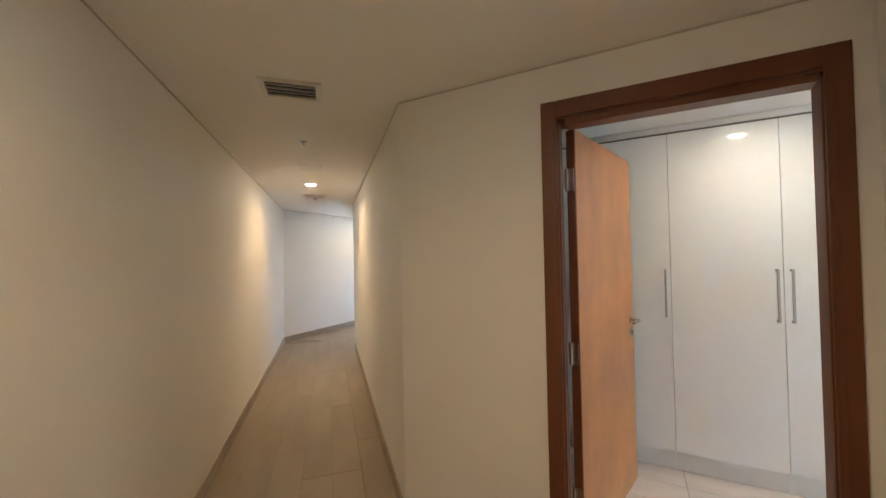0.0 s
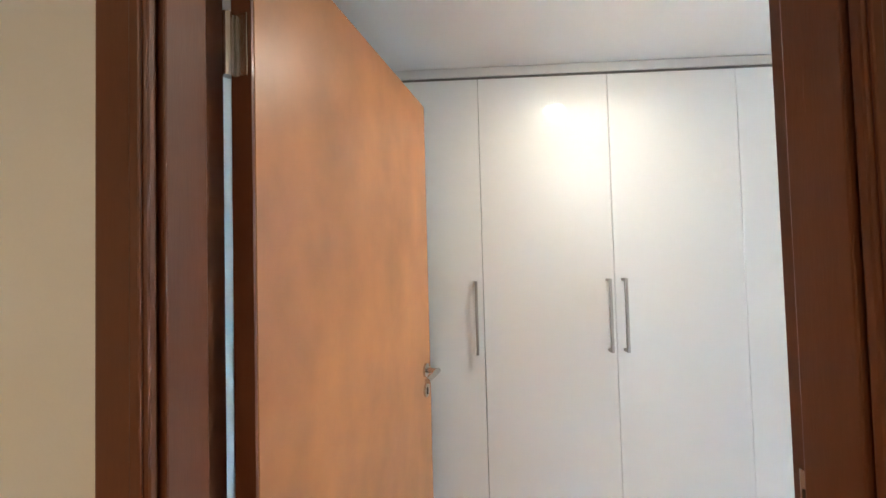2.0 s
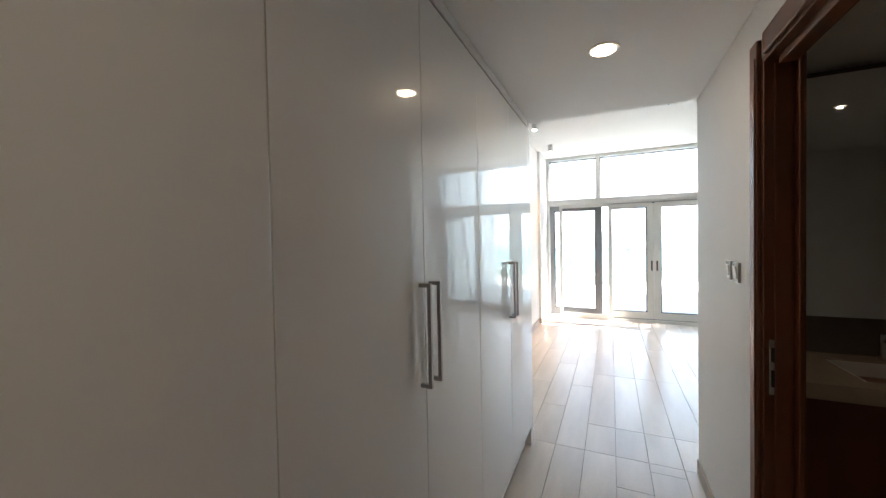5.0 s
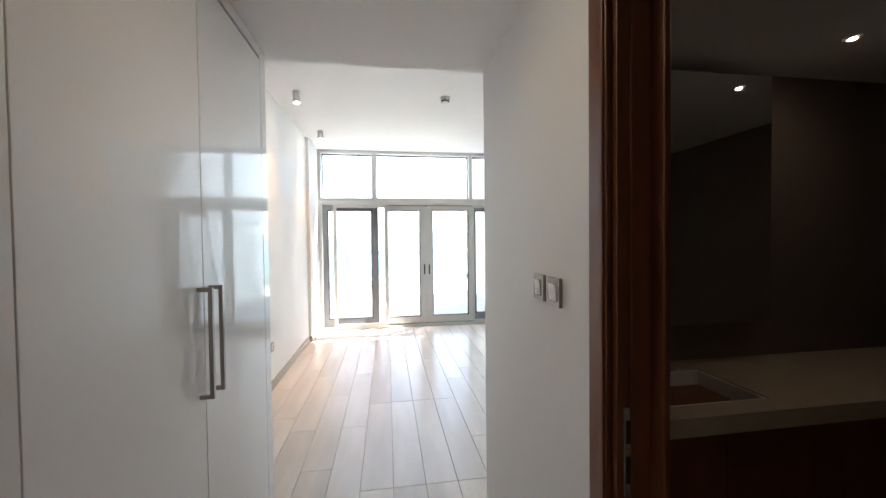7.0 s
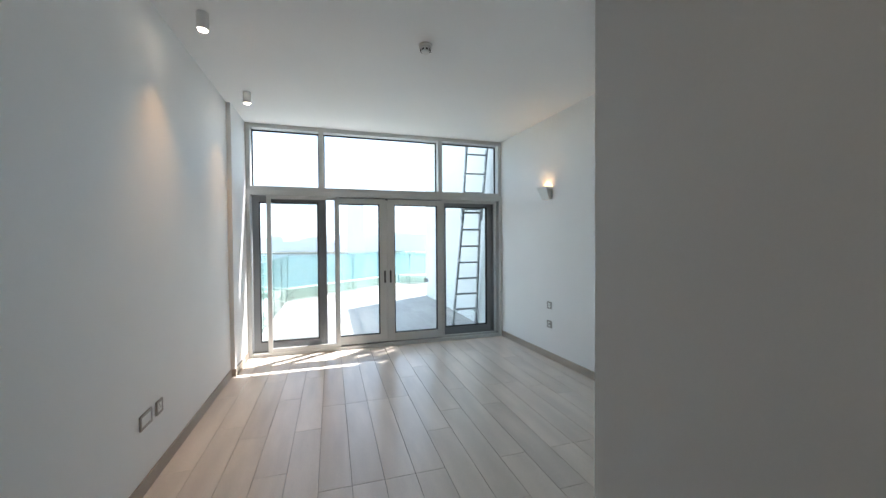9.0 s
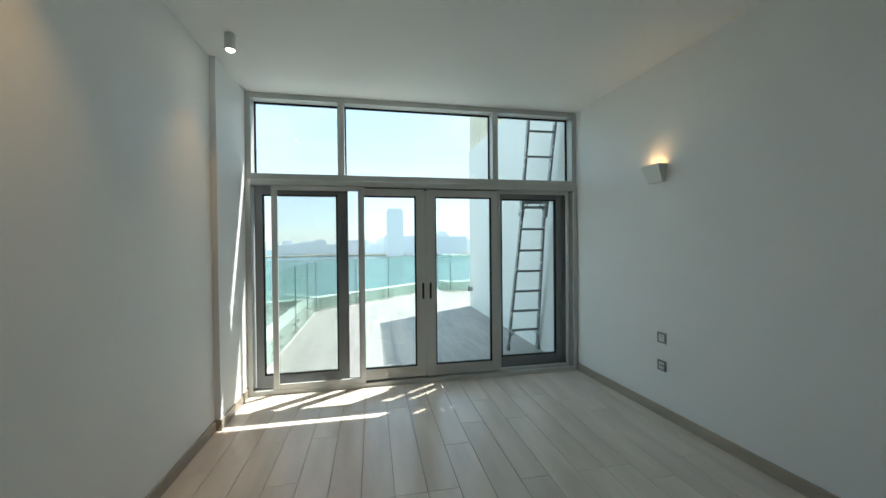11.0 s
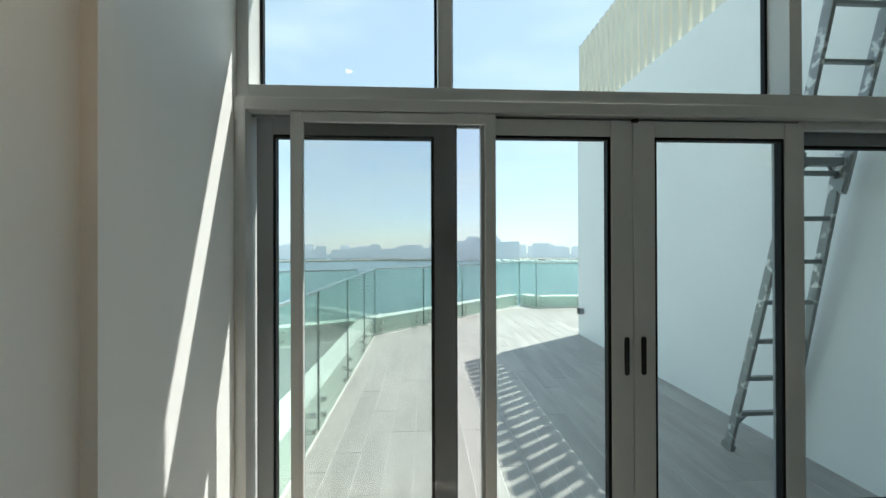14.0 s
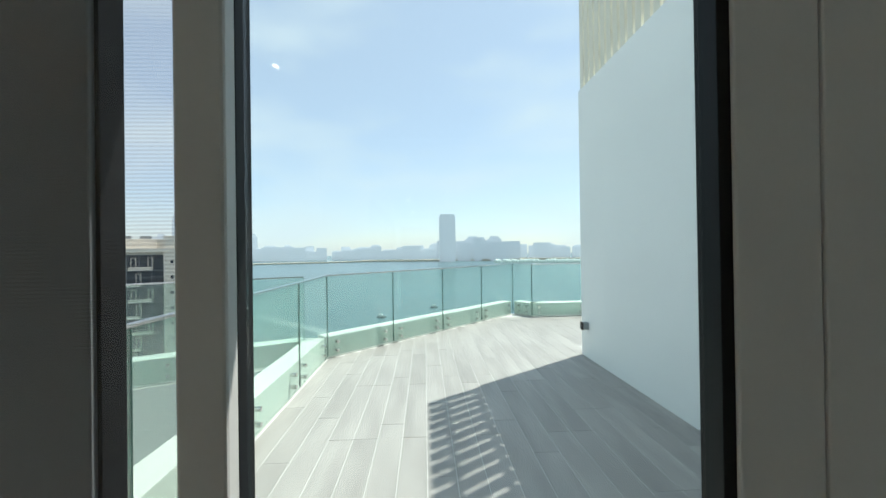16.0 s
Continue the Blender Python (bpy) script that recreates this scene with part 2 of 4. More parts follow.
setting("wall_west", box(B(), -0.24, -0.04, -9.2, -0.7, 0, 3.2), PAINT, "white painted plaster wall behind the wardrobes", "wall")
setting("wall_pier", box(B(), -0.24, 0.004, -0.7, 0.22, 0, 3.2), PAINT, "white painted pier beside the glazed terrace doors", "wall")
setting("wall_south", box(B(), -0.24, XW, -9.32, -9.2, 0, 2.6), PAINT, "white painted end wall of the dressing passage", "wall")
b = B()
for y0, y1, x1 in ((-9.44, -8.585, XH), (-7.60, -7.40, XH), (-7.40, -6.585, XB), (-5.662, -4.58, XB)):
    box(b, XW, x1, y0, y1, 0, 3.2)
for y0, y1, x1 in ((-8.585, -7.60, XH), (-6.585, -5.662, XB)):
    box(b, XW, x1, y0, y1, 2.135, 3.2)
setting("wall_passage", b, PAINT, "white painted wall with two door openings", "wall")
setting("wall_bathroom", box(B(), XB, 4.1, -4.72, -4.58, 0, 3.2), PAINT, "white painted wall between bedroom and bathroom", "wall")
setting("wall_east", prism(B(), [(3.634, 0.22), (3.634, 0.0), (3.885, -4.6), (4.1, -4.6), (4.1, 0.22)][::-1], 0, 3.2), PAINT, "white painted bedroom wall with sockets and sconce", "wall")
setting("wall_lintel", box(B(), -0.24, 4.1, 0.0, 0.135, TOP, 3.9), RENDER, "white rendered wall above the glazing", "wall")
b = B()
box(b, -0.24, 4.1, -4.58, 0.0, TOP, 3.2)
box(b, -0.24, XW, -4.66, -4.58, LOW, 3.2)
setting("ceiling_bedroom", b, CEIL, "smooth white bedroom ceiling with a dropped edge", "ceiling")
setting("ceiling_passage", box(B(), -0.24, XW, -9.2, -4.66, LOW, 2.6), CEIL, "smooth white low ceiling of the dressing passage", "ceiling")
setting("ceiling_bathroom", box(B(), XB, 4.1, -7.4, -4.72, LOW, 2.6), CEIL, "white bathroom ceiling in the dark", "ceiling")

# bathroom shell
b = B()
box(b, 4.0, 4.1, -7.4, -4.72, 0, 2.6)
box(b, XB, 4.0, -4.735, -4.722, 0, LOW)
setting("wall_bath_tiled", b, BATHTILE, "dark tiled bathroom walls", "wall")
setting("wall_hall_north", box(B(), XH, 5.75, -7.52, -7.40, 0, 2.6), PAINT, "white painted hall wall with a switch", "wall")

# hall and angled corridor
b = prism(B(), [(XH, -9.44), (-1.23, -12.46), (-5.0, -12.46), (-5.0, -12.34), (-1.28, -12.34), (XH - 0.17, -9.44)], 0, 2.6)
setting("wall_corridor_inner", b, PAINT, "cream lit plaster wall of the angled corridor", "wall")
b = prism(B(), [(5.75, -7.15), (5.9, -7.24), (-0.85, -13.99), (-5.0, -13.99), (-5.0, -13.85), (-0.95, -13.85)][::-1], 0, 2.6)
setting("wall_corridor_outer", b, PAINT, "cream lit plaster wall opposite the bedroom door", "wall")
b = B()
box(b, -5.15, -5.0, -13.92, -12.34, 2.35, 2.6)
box(b, -5.15, -5.0, -13.92, -12.68, 0, 2.35)
box(b, -5.15, -5.0, -12.46, -12.34, 0, 2.35)
setting("wall_corridor_end", b, PAINT, "white wall round a daylit opening", "wall")
b = box(B(), -5.15, 5.95, -13.92, -7.4, HALL, 2.59)
setting("ceiling_hall", b, CEIL, "white hall ceiling with air grilles", "ceiling")

# floors under the tiles
setting("floor", box(B(), -0.24, 4.1, -9.3, 0.0, -0.2, -0.012), SCREED, "grey joint bed under the wood-look floor tiles", "floor")
b = box(B(), -5.15, 5.95, -13.92, -7.46, -0.19, -0.016)
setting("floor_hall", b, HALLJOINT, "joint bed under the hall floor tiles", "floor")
setting("ground_terrace", prism(B(), [(-0.06, 0.0), (8, 0.0), (8, 7.9), (3.75, 7.9), (3.4, 8.3), (-0.06, 4.93)], -0.3, -0.0222), GROUT, "pale grout bed under the terrace tiles", "terrace floor")


# ---- skirting ----
def skirting(pts, side):
    """A tile skirting along a plan line; side is the way it stands off the wall."""
    for (x0, y0), (x1, y1) in zip(pts, pts[1:]):
        d = Vector((x1 - x0, y1 - y0, 0))
        m = Matrix.Translation((x0, y0, 0)) @ Matrix.Rotation(math.atan2(d.y, d.x), 4, "Z")
        bm = B()
        box(bm, 0, d.length, min(0, side * 0.012), max(0, side * 0.012), 0, 0.09, 0.002)
        ob = part("baseboard", bm, SKIRT)
        ob.matrix_world = m
        tagged(ob, "beige wood-look tile skirting along the wall", "baseboard", kind="structure")


skirting([(-0.04, -4.70), (-0.04, -0.70)], -1)
skirting([(-0.04, -0.70), (0.016, -0.70)], -1)
skirting([(0.004, -0.70), (0.004, -0.03)], -1)
skirting([(3.636, -0.03), (3.885, -4.6)], -1)
skirting([(XW, -4.60), (XW, -5.56)], -1)
skirting([(3.88, -4.60), (XW, -4.60)], -1)
skirting([(XH, -9.44), (-1.23, -12.46)], 1)
skirting([(XH, -8.65), (XH, -9.44)], 1)
skirting([(-0.95, -13.85), (5.7, -7.2)], 1)
skirting([(-5.0, -13.85), (-0.95, -13.85)], 1)
skirting([(XH + 0.02, -7.52), (5.6, -7.52)], -1)


# ---- grey strips painted in for the shadow gap under the hall ceiling ----
def ceiling_gap(a, c, side):
    d = Vector((c[0] - a[0], c[1] - a[1], 0))
    # Strip stands off the wall; its grey imitates the shade of a recess.
    ob = part("trim", box(B(), 0, d.length, min(0, side * 0.003), max(0, side * 0.003), HALL - 0.010, HALL - 0.001), GAPSHADE)
    ob.matrix_world = Matrix.Translation((*a, 0)) @ Matrix.Rotation(math.atan2(d.y, d.x), 4, "Z")
    tagged(ob, "thin grey strip painted as the shadow gap where wall meets ceiling", "trim", kind="structure")


ceiling_gap((XH, -9.44), (-1.23, -12.46), 1)
ceiling_gap((XH, -7.54), (XH, -9.44), 1)
ceiling_gap((-0.95, -13.85), (5.7, -7.2), 1)
ceiling_gap((-5.0, -13.85), (-0.95, -13.85), 1)


# ---- door frames and leaf ----
def door_lining(name, y0, y1, xh, label, stop=0.06):
    """Stained rebated lining and architraves round an opening of the passage wall."""
    t = thing(name, label, "door frame", kind="structure")
    for y, s in ((y0, 1), (y1, -1)):
        bm = B()
        ya, yb = sorted((y, y + s * 0.02))
        box(bm, XW - 0.002, xh + 0.002, ya, yb, 0, 2.135, 0.002)
        ya, yb = sorted((y + s * 0.02, y + s * (0.034 if s > 0 else stop)))
        box(bm, (xh + XW) / 2 - 0.013, xh - 0.004, ya, yb, 0, 2.10, 0.003)
        part("jamb", bm, DARKWOOD, t)
    bm = B()
    box(bm, XW - 0.002, xh + 0.002, y0 + 0.02, y1 - 0.02, 2.115, 2.135, 0.002)
    box(bm, (xh + XW) / 2 - 0.013, xh - 0.004, y0 + 0.06, y1 - 0.06, 2.085, 2.115, 0.002)
    part("head", bm, DARKWOOD, t)
    for x, s, o in ((xh + 0.002, 1, 0.015), (XW - 0.002, -1, 0.068)):
        for e, q in ((y0, -1), (y1, 1)):
            bm = B()
            oo = 0.045 if q < 0 and s > 0 else o
            xa, xb = sorted((x, x + s * 0.016))
            ya, yb = sorted((e + q * oo, e + q * (oo - 0.072)))
            box(bm, xa, xb, ya, yb, 0, 2.20, 0.004)
            xa, xb = sorted((x + s * 0.015, x + s * 0.021))
            mid = e + q * (oo - 0.058)
            box(bm, xa, xb, mid - 0.008, mid + 0.008, 0, 2.14, 0.003)
            part("architrave", bm, DARKWOOD, t)
        bm = B()
        xa, xb = sorted((x, x + s * 0.016))
        box(bm, xa, xb, y0 + 0.028, y1 - 0.058, 2.125, 2.20, 0.004)
        part("architrave", bm, DARKWOOD, t)
    return t


d1 = door_lining("door_1", -8.585, -7.60, XH, "dark stained wooden frame of the bedroom door")
d2 = door_lining("door_2", -6.585, -5.662, XB, "dark stained wooden frame of the bathroom door", 0.026)
for t, y in ((d1, -7.621), (d2, -5.683)):
    bm = B()
    box(bm, XW + 0.012, XW + 0.036, y - 0.002, y + 0.001, 0.93, 1.13, 0.002)
    sp = part("strike_plate", bm, CHROME, t, "steel strike plate")
    bm = B()
    box(bm, XW + 0.018, XW + 0.030, y - 0.0035, y - 0.0005, 1.05, 1.10)
    box(bm, XW + 0.018, XW + 0.030, y - 0.0035, y - 0.0005, 0.96, 1.02)
    part("latch_slot", bm, SLOT, sp)

leaf = thing("door_leaf", "half-open beech veneer door with dark edge on steel hinges", "door", at=(1.652, -8.545, 0))
LEAF_TURN = Matrix.Rotation(math.atan2(0.225, -0.868), 4, "Z")
leaf.matrix_world = Matrix.Translation((1.662, -8.50, 0)) @ LEAF_TURN
# local x runs along the leaf from the hinges; the seen face is at y = 0, the leaf lies at y > 0
bm = B()
box(bm, 0.006, 0.894, 0.0, 0.044, 0.008, 2.10, 0.0015)
part("panel", bm, VENEER, leaf)
bm = B()
box(bm, -0.001, 0.0055, 0.0005, 0.0435, 0.008, 2.10, 0.001)
part("edge_strip", bm, DARKWOOD, leaf, "dark stained edge")
bm = B()
box(bm, 0.8945, 0.898, 0.0005, 0.0435, 0.008, 2.10, 0.001)
part("edge_strip", bm, DARKWOOD, leaf, "dark stained edge")
for z in (0.25, 0.95, 1.80):
    bm = B()
    rod(bm, (-0.010, 0.040, z), (-0.010, 0.040, z + 0.11), 0.009)
    box(bm, -0.004, -0.0012, 0.006, 0.038, z, z + 0.11, 0.001)
    part("hinge", bm, CHROME, leaf, "brushed steel hinge")
for side in (-1, 1):
    f = 0.0 if side < 0 else 0.044
    bm = B()
    rod(bm, (0.835, f, 1.055), (0.835, f + side * 0.008, 1.055), 0.026, seg=24)
    esc = part("escutcheon", rod(B(), (0.835, f, 0.98), (0.835, f + side * 0.008, 0.98), 0.026, seg=24), CHROME, leaf, "round steel escutcheon")
    rose = part("rose", bm, CHROME, leaf, "round steel rose")
    bm = B()
    rod(bm, (0.835, f + side * 0.008, 1.055), (0.835, f + side * 0.052, 1.055), 0.010)
    rod(bm, (0.842, f + side * 0.050, 1.055), (0.715, f + side * 0.050, 1.055), 0.010)
    part("lever", bm, CHROME, rose, "steel lever handle")
    bm = B()
    box(bm, 0.831, 0.839, min(f + side * 0.0085, f + side * 0.010), max(f + side * 0.0085, f + side * 0.010), 0.965, 0.99)
    part("keyhole", bm, SLOT, esc)

# ---- wardrobes ----
XF = 0.605      # face of the doors
JOINTS = [-9.19, -8.605, -8.042, -7.457, -6.89, -6.32, -5.79, -5.238, -4.70]
for k, (y0, y1) in enumerate(zip(JOINTS, JOINTS[1:])):
    w = thing("wardrobe", "tall glossy white wardrobe unit with bar handle", "wardrobe", "built-in wardrobe row", at=(0.3, y0, 0))
    ox, oy = 0.3, y0
    bm = B()
    box(bm, -0.03 - ox, XF - 0.026 - ox, 0.001, y1 - y0 - 0.001, 0.135, 2.30)
    part("body", bm, CARCASS, w)
    bm = B()
    box(bm, -0.03 - ox, XF - 0.045 - ox, 0.001, y1 - y0 - 0.001, 0.0, 0.134)
    part("plinth", bm, CARCASS, w, "white recessed plinth")
    bm = B()
    box(bm, XF - 0.022 - ox, XF - ox, 0.0014, y1 - y0 - 0.0014, 0.14, 2.298, 0.0012)
    d = part("door", bm, GLOSSY, w, "glossy white lacquered door")
    left = k in (3, 5, 7)
    hy = 0.034 if left else y1 - y0 - 0.034
    bm = B()
    box(bm, XF + 0.028 - ox, XF + 0.040 - ox, hy - 0.006, hy + 0.006, 1.052, 1.374, 0.001)
    for z in (1.052, 1.362):
        box(bm, XF - ox, XF + 0.030 - ox, hy - 0.006, hy + 0.006, z, z + 0.012, 0.001)
    part("handle", bm, HANDLE, d, "slim satin nickel bar handle")
end = tagged(part("end_panel", box(B(), -0.035, XF, -4.698, -4.63, 0, LOW - 0.003, 0.0015), GLOSSY), "white end panel closing the wardrobe row", "panel")
fil = tagged(part("filler_panel", box(B(), -0.035, XF, -9.19, -4.70, 2.312, LOW - 0.003, 0.001), CARCASS), "white filler strip above the wardrobes", "panel")
# Nearly flush dark strip: the shade of the gap is put in as colour.
gap = tagged(part("shadow_strip", box(B(), -0.03, XF - 0.005, -9.19, -4.70, 2.300, 2.3105), SHADOW_GAP), "dark strip painted as the shadow gap above the wardrobe doors", "trim", kind="structure")


# ---- glazed terrace doors ----
W = 3.634
win = thing("window_1", "white aluminium terrace glazing with fanlights and sliding doors", "glazed doors", kind="structure")
bm = B()
frame_ring(bm, 0.004, W, 2.20, TOP, -0.01, 0.135, 0.055, 0.055, 0.05, 0.055)
part("fanlight_frame", bm, ALU, win)
for x in (0.935, 2.63):
    part("mullion", box(B(), x - 0.032, x + 0.032, -0.01, 0.135, 2.25, TOP - 0.055, 0.003), ALU, win)
for x0, x1 in ((0.059, 0.903), (0.967, 2.598), (2.662, W - 0.055)):
    bm = B()
    frame_ring(bm, x0, x1, 2.25, TOP - 0.055, 0.105, 0.13, 0.014, 0.014, 0.010, 0.016, 0.001)
    part("gasket", bm, GASKET, win, "black rubber gasket")
    p = part("pane", box(B(), x0 + 0.010, x1 - 0.010, 0.114, 0.120, 2.255, TOP - 0.06), PANE, win, "clear glass")
    p.visible_shadow = False
bm = B()
frame_ring(bm, 0.004, W, 0.0, 2.185, -0.032, 0.20, 0.05, 0.05, 0.045, 0.055)
box(bm, 0.004, W, -0.022, 0.18, 2.185, 2.20)
part("door_frame", bm, ALU, win)
# tracks
bm = B()
for y in (0.03, 0.085, 0.14):
    box(bm, 0.054, W - 0.05, y, y + 0.006, 0.045, 0.060)
    box(bm, 0.054, W - 0.05, y, y + 0.006, 2.118, 2.13)
part("track", bm, GREYALU, win, "grey sliding track")


def sliding_leaf(x0, x1, y, stile_l, stile_r, mat, handle=None, lip=0.012):
    bm = B()
    frame_ring(bm, x0, x1, 0.062, 2.115, y, y + 0.045, stile_l, stile_r, 0.115, 0.075)
    lf = part("sliding_leaf", bm, mat, win, "sliding glass door leaf")
    bm = B()
    frame_ring(bm, x0 + stile_l, x1 - stile_r, 0.177, 2.04, y + 0.004, y + 0.040, lip, 0.016, 0.012, 0.014, 0.001)
    part("gasket", bm, GASKET, lf, "black rubber gasket")
    p = part("pane", box(B(), x0 + stile_l + 0.006, x1 - stile_r - 0.006, y + 0.018, y + 0.026, 0.183, 2.034), PANE, lf, "clear glass")
    p.visible_shadow = False
    if handle:
        bm = B()
        bmesh.ops.create_cone(bm, cap_ends=True, segments=16, radius1=0.012, radius2=0.012, depth=0.004, matrix=pose(handle, y - 0.001, 0.925, 90))
        bmesh.ops.create_cone(bm, cap_ends=True, segments=16, radius1=0.012, radius2=0.012, depth=0.004, matrix=pose(handle, y - 0.001, 1.082, 90))
        box(bm, handle - 0.012, handle + 0.012, y - 0.003, y + 0.001, 0.925, 1.082)
        part("pull_recess", bm, SLOT, lf, "black recessed pull")
    return lf


lf = sliding_leaf(0.075, 0.986, 0.03, 0.072, 0.10, GREYALU)
part("brush_seal", box(B(), 0.9865, 0.992, 0.036, 0.072, 0.07, 2.11, 0.001), GASKET, lf, "black brush seal")
sliding_leaf(1.100, 1.823, 0.0, 0.056, 0.105, ALU, 1.790, 0.004)
sliding_leaf(1.826, 2.655, 0.0, 0.105, 0.075, ALU, 1.872)
sliding_leaf(2.66, 3.50, 0.105, 0.075, 0.068, GREYALU)
bm = B()
box(bm, 3.50, 3.584, 0.10, 0.18, 0.045, 2.13)
box(bm, 0.054, 0.074, 0.10, 0.18, 0.045, 2.13)
part("side_channel", bm, GREYALU, win, "grey side channel")
bm = B()
frame_ring(bm, 2.66, 3.545, 0.045, 2.13, 0.01, 0.05, 0.03, 0.02, 0.03, 0.04)
part("fixed_bead", bm, ALU, win, "white bead round the fixed side")
scr = part("screen_frame", frame_ring(B(), 0.245, 1.165, 0.046, 2.125, -0.029, -0.004, 0.056, 0.050, 0.055, 0.045, 0.004), ALU, win, "sliding insect screen frame")
p = part("screen_mesh", box(B(), 0.30, 1.116, -0.018, -0.016, 0.10, 2.081), SCREEN, scr, "fine insect mesh")
p.visible_shadow = False
part("latch", box(B(), 1.803, 1.833, -0.034, -0.02, 2.098, 2.112, 0.002), SLOT, win, "small black stop")
part("latch", box(B(), 1.812, 1.826, -0.034, -0.02, 0.062, 0.074, 0.002), SLOT, win, "small black stop")


# ---- small fixtures indoors ----
def wall_plate(m, w, h, kind, marked=False):
    """A switch or socket; local x along the wall, z up, y out of the wall."""
    name = {"switch": "light_switch", "socket": "power_socket", "data": "data_outlet", "blank": "blank_plate"}[kind]
    lab = {"switch": "white rocker switch in a grey metal frame", "socket": "white power socket in a grey metal frame",
           "data": "white data outlet in a grey metal frame", "blank": "white blank outlet in a grey metal frame"}[kind]
    t = thing(name, lab, "switch" if kind == "switch" else "socket", "wall plates")
    t.matrix_world = m
    part("plate", frame_ring(B(), -w / 2, w / 2, -h / 2, h / 2, 0, 0.011, 0.0155, 0.0155, 0.0155, 0.0155, 0.0015), PLATE, t, "grey metal frame")
    part("insert", box(B(), -w / 2 + 0.0157, w / 2 - 0.0157, 0, 0.008, -h / 2 + 0.0157, h / 2 - 0.0157, 0.001), PLASTIC, t)
    if kind == "switch":
        part("rocker", box(B(), -w / 2 + 0.0165, w / 2 - 0.0165, 0, 0.005, -h / 2 + 0.0165, h / 2 - 0.0165, 0.001, Matrix.Translation((0, 0.0095, 0)) @ Matrix.Rotation(radians(-6), 4, "X")), PLASTIC, t)
        if marked:
            tilt = Matrix.Translation((0, 0.0095, 0)) @ Matrix.Rotation(radians(-6), 4, "X")
            part("caption", box(B(), -0.016, 0.016, 0.0045, 0.0054, -0.0065, -0.0045, 0, tilt), PLATE, t, "thin grey printed line")
            part("symbol", box(B(), -0.002, 0.002, 0.0045, 0.0054, -0.0185, -0.0135, 0, tilt), SLOT, t, "small black printed square")
    elif kind == "socket":
        for x, z, a, c in ((0, 0.014, 0.003, 0.006), (-0.012, -0.006, 0.005, 0.003), (0.012, -0.006, 0.005, 0.003)):
            part("pin_hole", box(B(), x - a, x + a, 0.0075, 0.0086, z - c, z + c), SLOT, t)
        part("rocker", box(B(), 0.016, 0.026, 0.007, 0.011, 0.014, 0.026, 0.001), PLASTIC, t)
    elif kind == "data":
        for x in (-0.012, 0.012):
            part("jack", box(B(), x - 0.007, x + 0.007, 0.0075, 0.0086, -0.008, 0.008), SLOT, t)
    return t


EAST = lambda y, z: Matrix.Translation((3.634 - 0.0546 * y, y, z)) @ Matrix.Rotation(radians(90 + 3.1), 4, "Z")
WESTW = lambda y, z: Matrix.Translation((-0.04, y, z)) @ Matrix.Rotation(radians(-90), 4, "Z")
PASS = lambda y, z: Matrix.Translation((XW, y, z)) @ Matrix.Rotation(radians(90), 4, "Z")
wall_plate(PASS(-5.279, 1.347), 0.076, 0.084, "switch", True)
wall_plate(PASS(-5.386, 1.345), 0.08, 0.086, "switch")
wall_plate(EAST(-1.245, 0.685), 0.088, 0.09, "socket")
wall_plate(EAST(-1.245, 0.445), 0.088, 0.09, "data")
wall_plate(WESTW(-2.655, 0.435), 0.15, 0.09, "blank")
wall_plate(WESTW(-2.475, 0.435), 0.09, 0.09, "socket")
wall_plate(Matrix.Translation((1.92, -7.52, 1.295)) @ Matrix.Rotation(radians(180), 4, "Z"), 0.10, 0.095, "switch")
wall_plate(Matrix.Translation((0.95, -10.26, 0.30)) @ Matrix.Rotation(radians(135 + 90 - 0), 4, "Z"), 0.088, 0.088, "socket")


def downlight(x, y, z, r=0.05, lit=LAMPGLOW):
    t = thing("downlight", "round white recessed downlight, switched on", "ceiling light", "recessed downlights", at=(x, y, z))
    bm = B()
    bmesh.ops.create_cone(bm, cap_ends=True, segments=32, radius1=r + 0.015, radius2=r + 0.018, depth=0.006, matrix=pose(0, 0, -0.003))
    smooth(part("trim_ring", bm, PLASTIC, t, "white trim ring"))
    bm = B()
    bmesh.ops.create_cone(bm, cap_ends=True, segments=32, radius1=r, radius2=r, depth=0.004, matrix=pose(0, 0, -0.0065))
    part("diffuser", bm, lit, t, "glowing diffuser")


# The last one is an added, unseen fill that brightens the corridor's far end.
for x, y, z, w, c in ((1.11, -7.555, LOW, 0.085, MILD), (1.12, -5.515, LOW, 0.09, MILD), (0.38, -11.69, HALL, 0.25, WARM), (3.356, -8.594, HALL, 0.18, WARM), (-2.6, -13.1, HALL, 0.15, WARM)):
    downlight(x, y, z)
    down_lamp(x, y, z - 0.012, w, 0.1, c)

for y in (-2.42, -1.055):
    t = thing("ceiling_spotlight", "small white cylinder spotlight mounted on the ceiling, lit", "spotlight", "ceiling spotlights", at=(0.24, y, TOP))
    bm = B()
    rod(bm, (0, 0, -0.115), (0, 0, 0), 0.038, seg=28)
    bmesh.ops.bevel(bm, geom=[e for e in bm.edges if abs(e.verts[0].co.z - e.verts[1].co.z) < 1e-4], offset=0.003, segments=2, affect="EDGES")
    part("housing", bm, PLASTIC, t)
    part("lens", rod(B(), (0, 0, -0.1195), (0, 0, -0.1155), 0.026, seg=24), SPOTGLOW, t, "glowing lens")
    down_lamp(0.24, y, TOP - 0.124, 0.5, 0.05, WARM, 70)

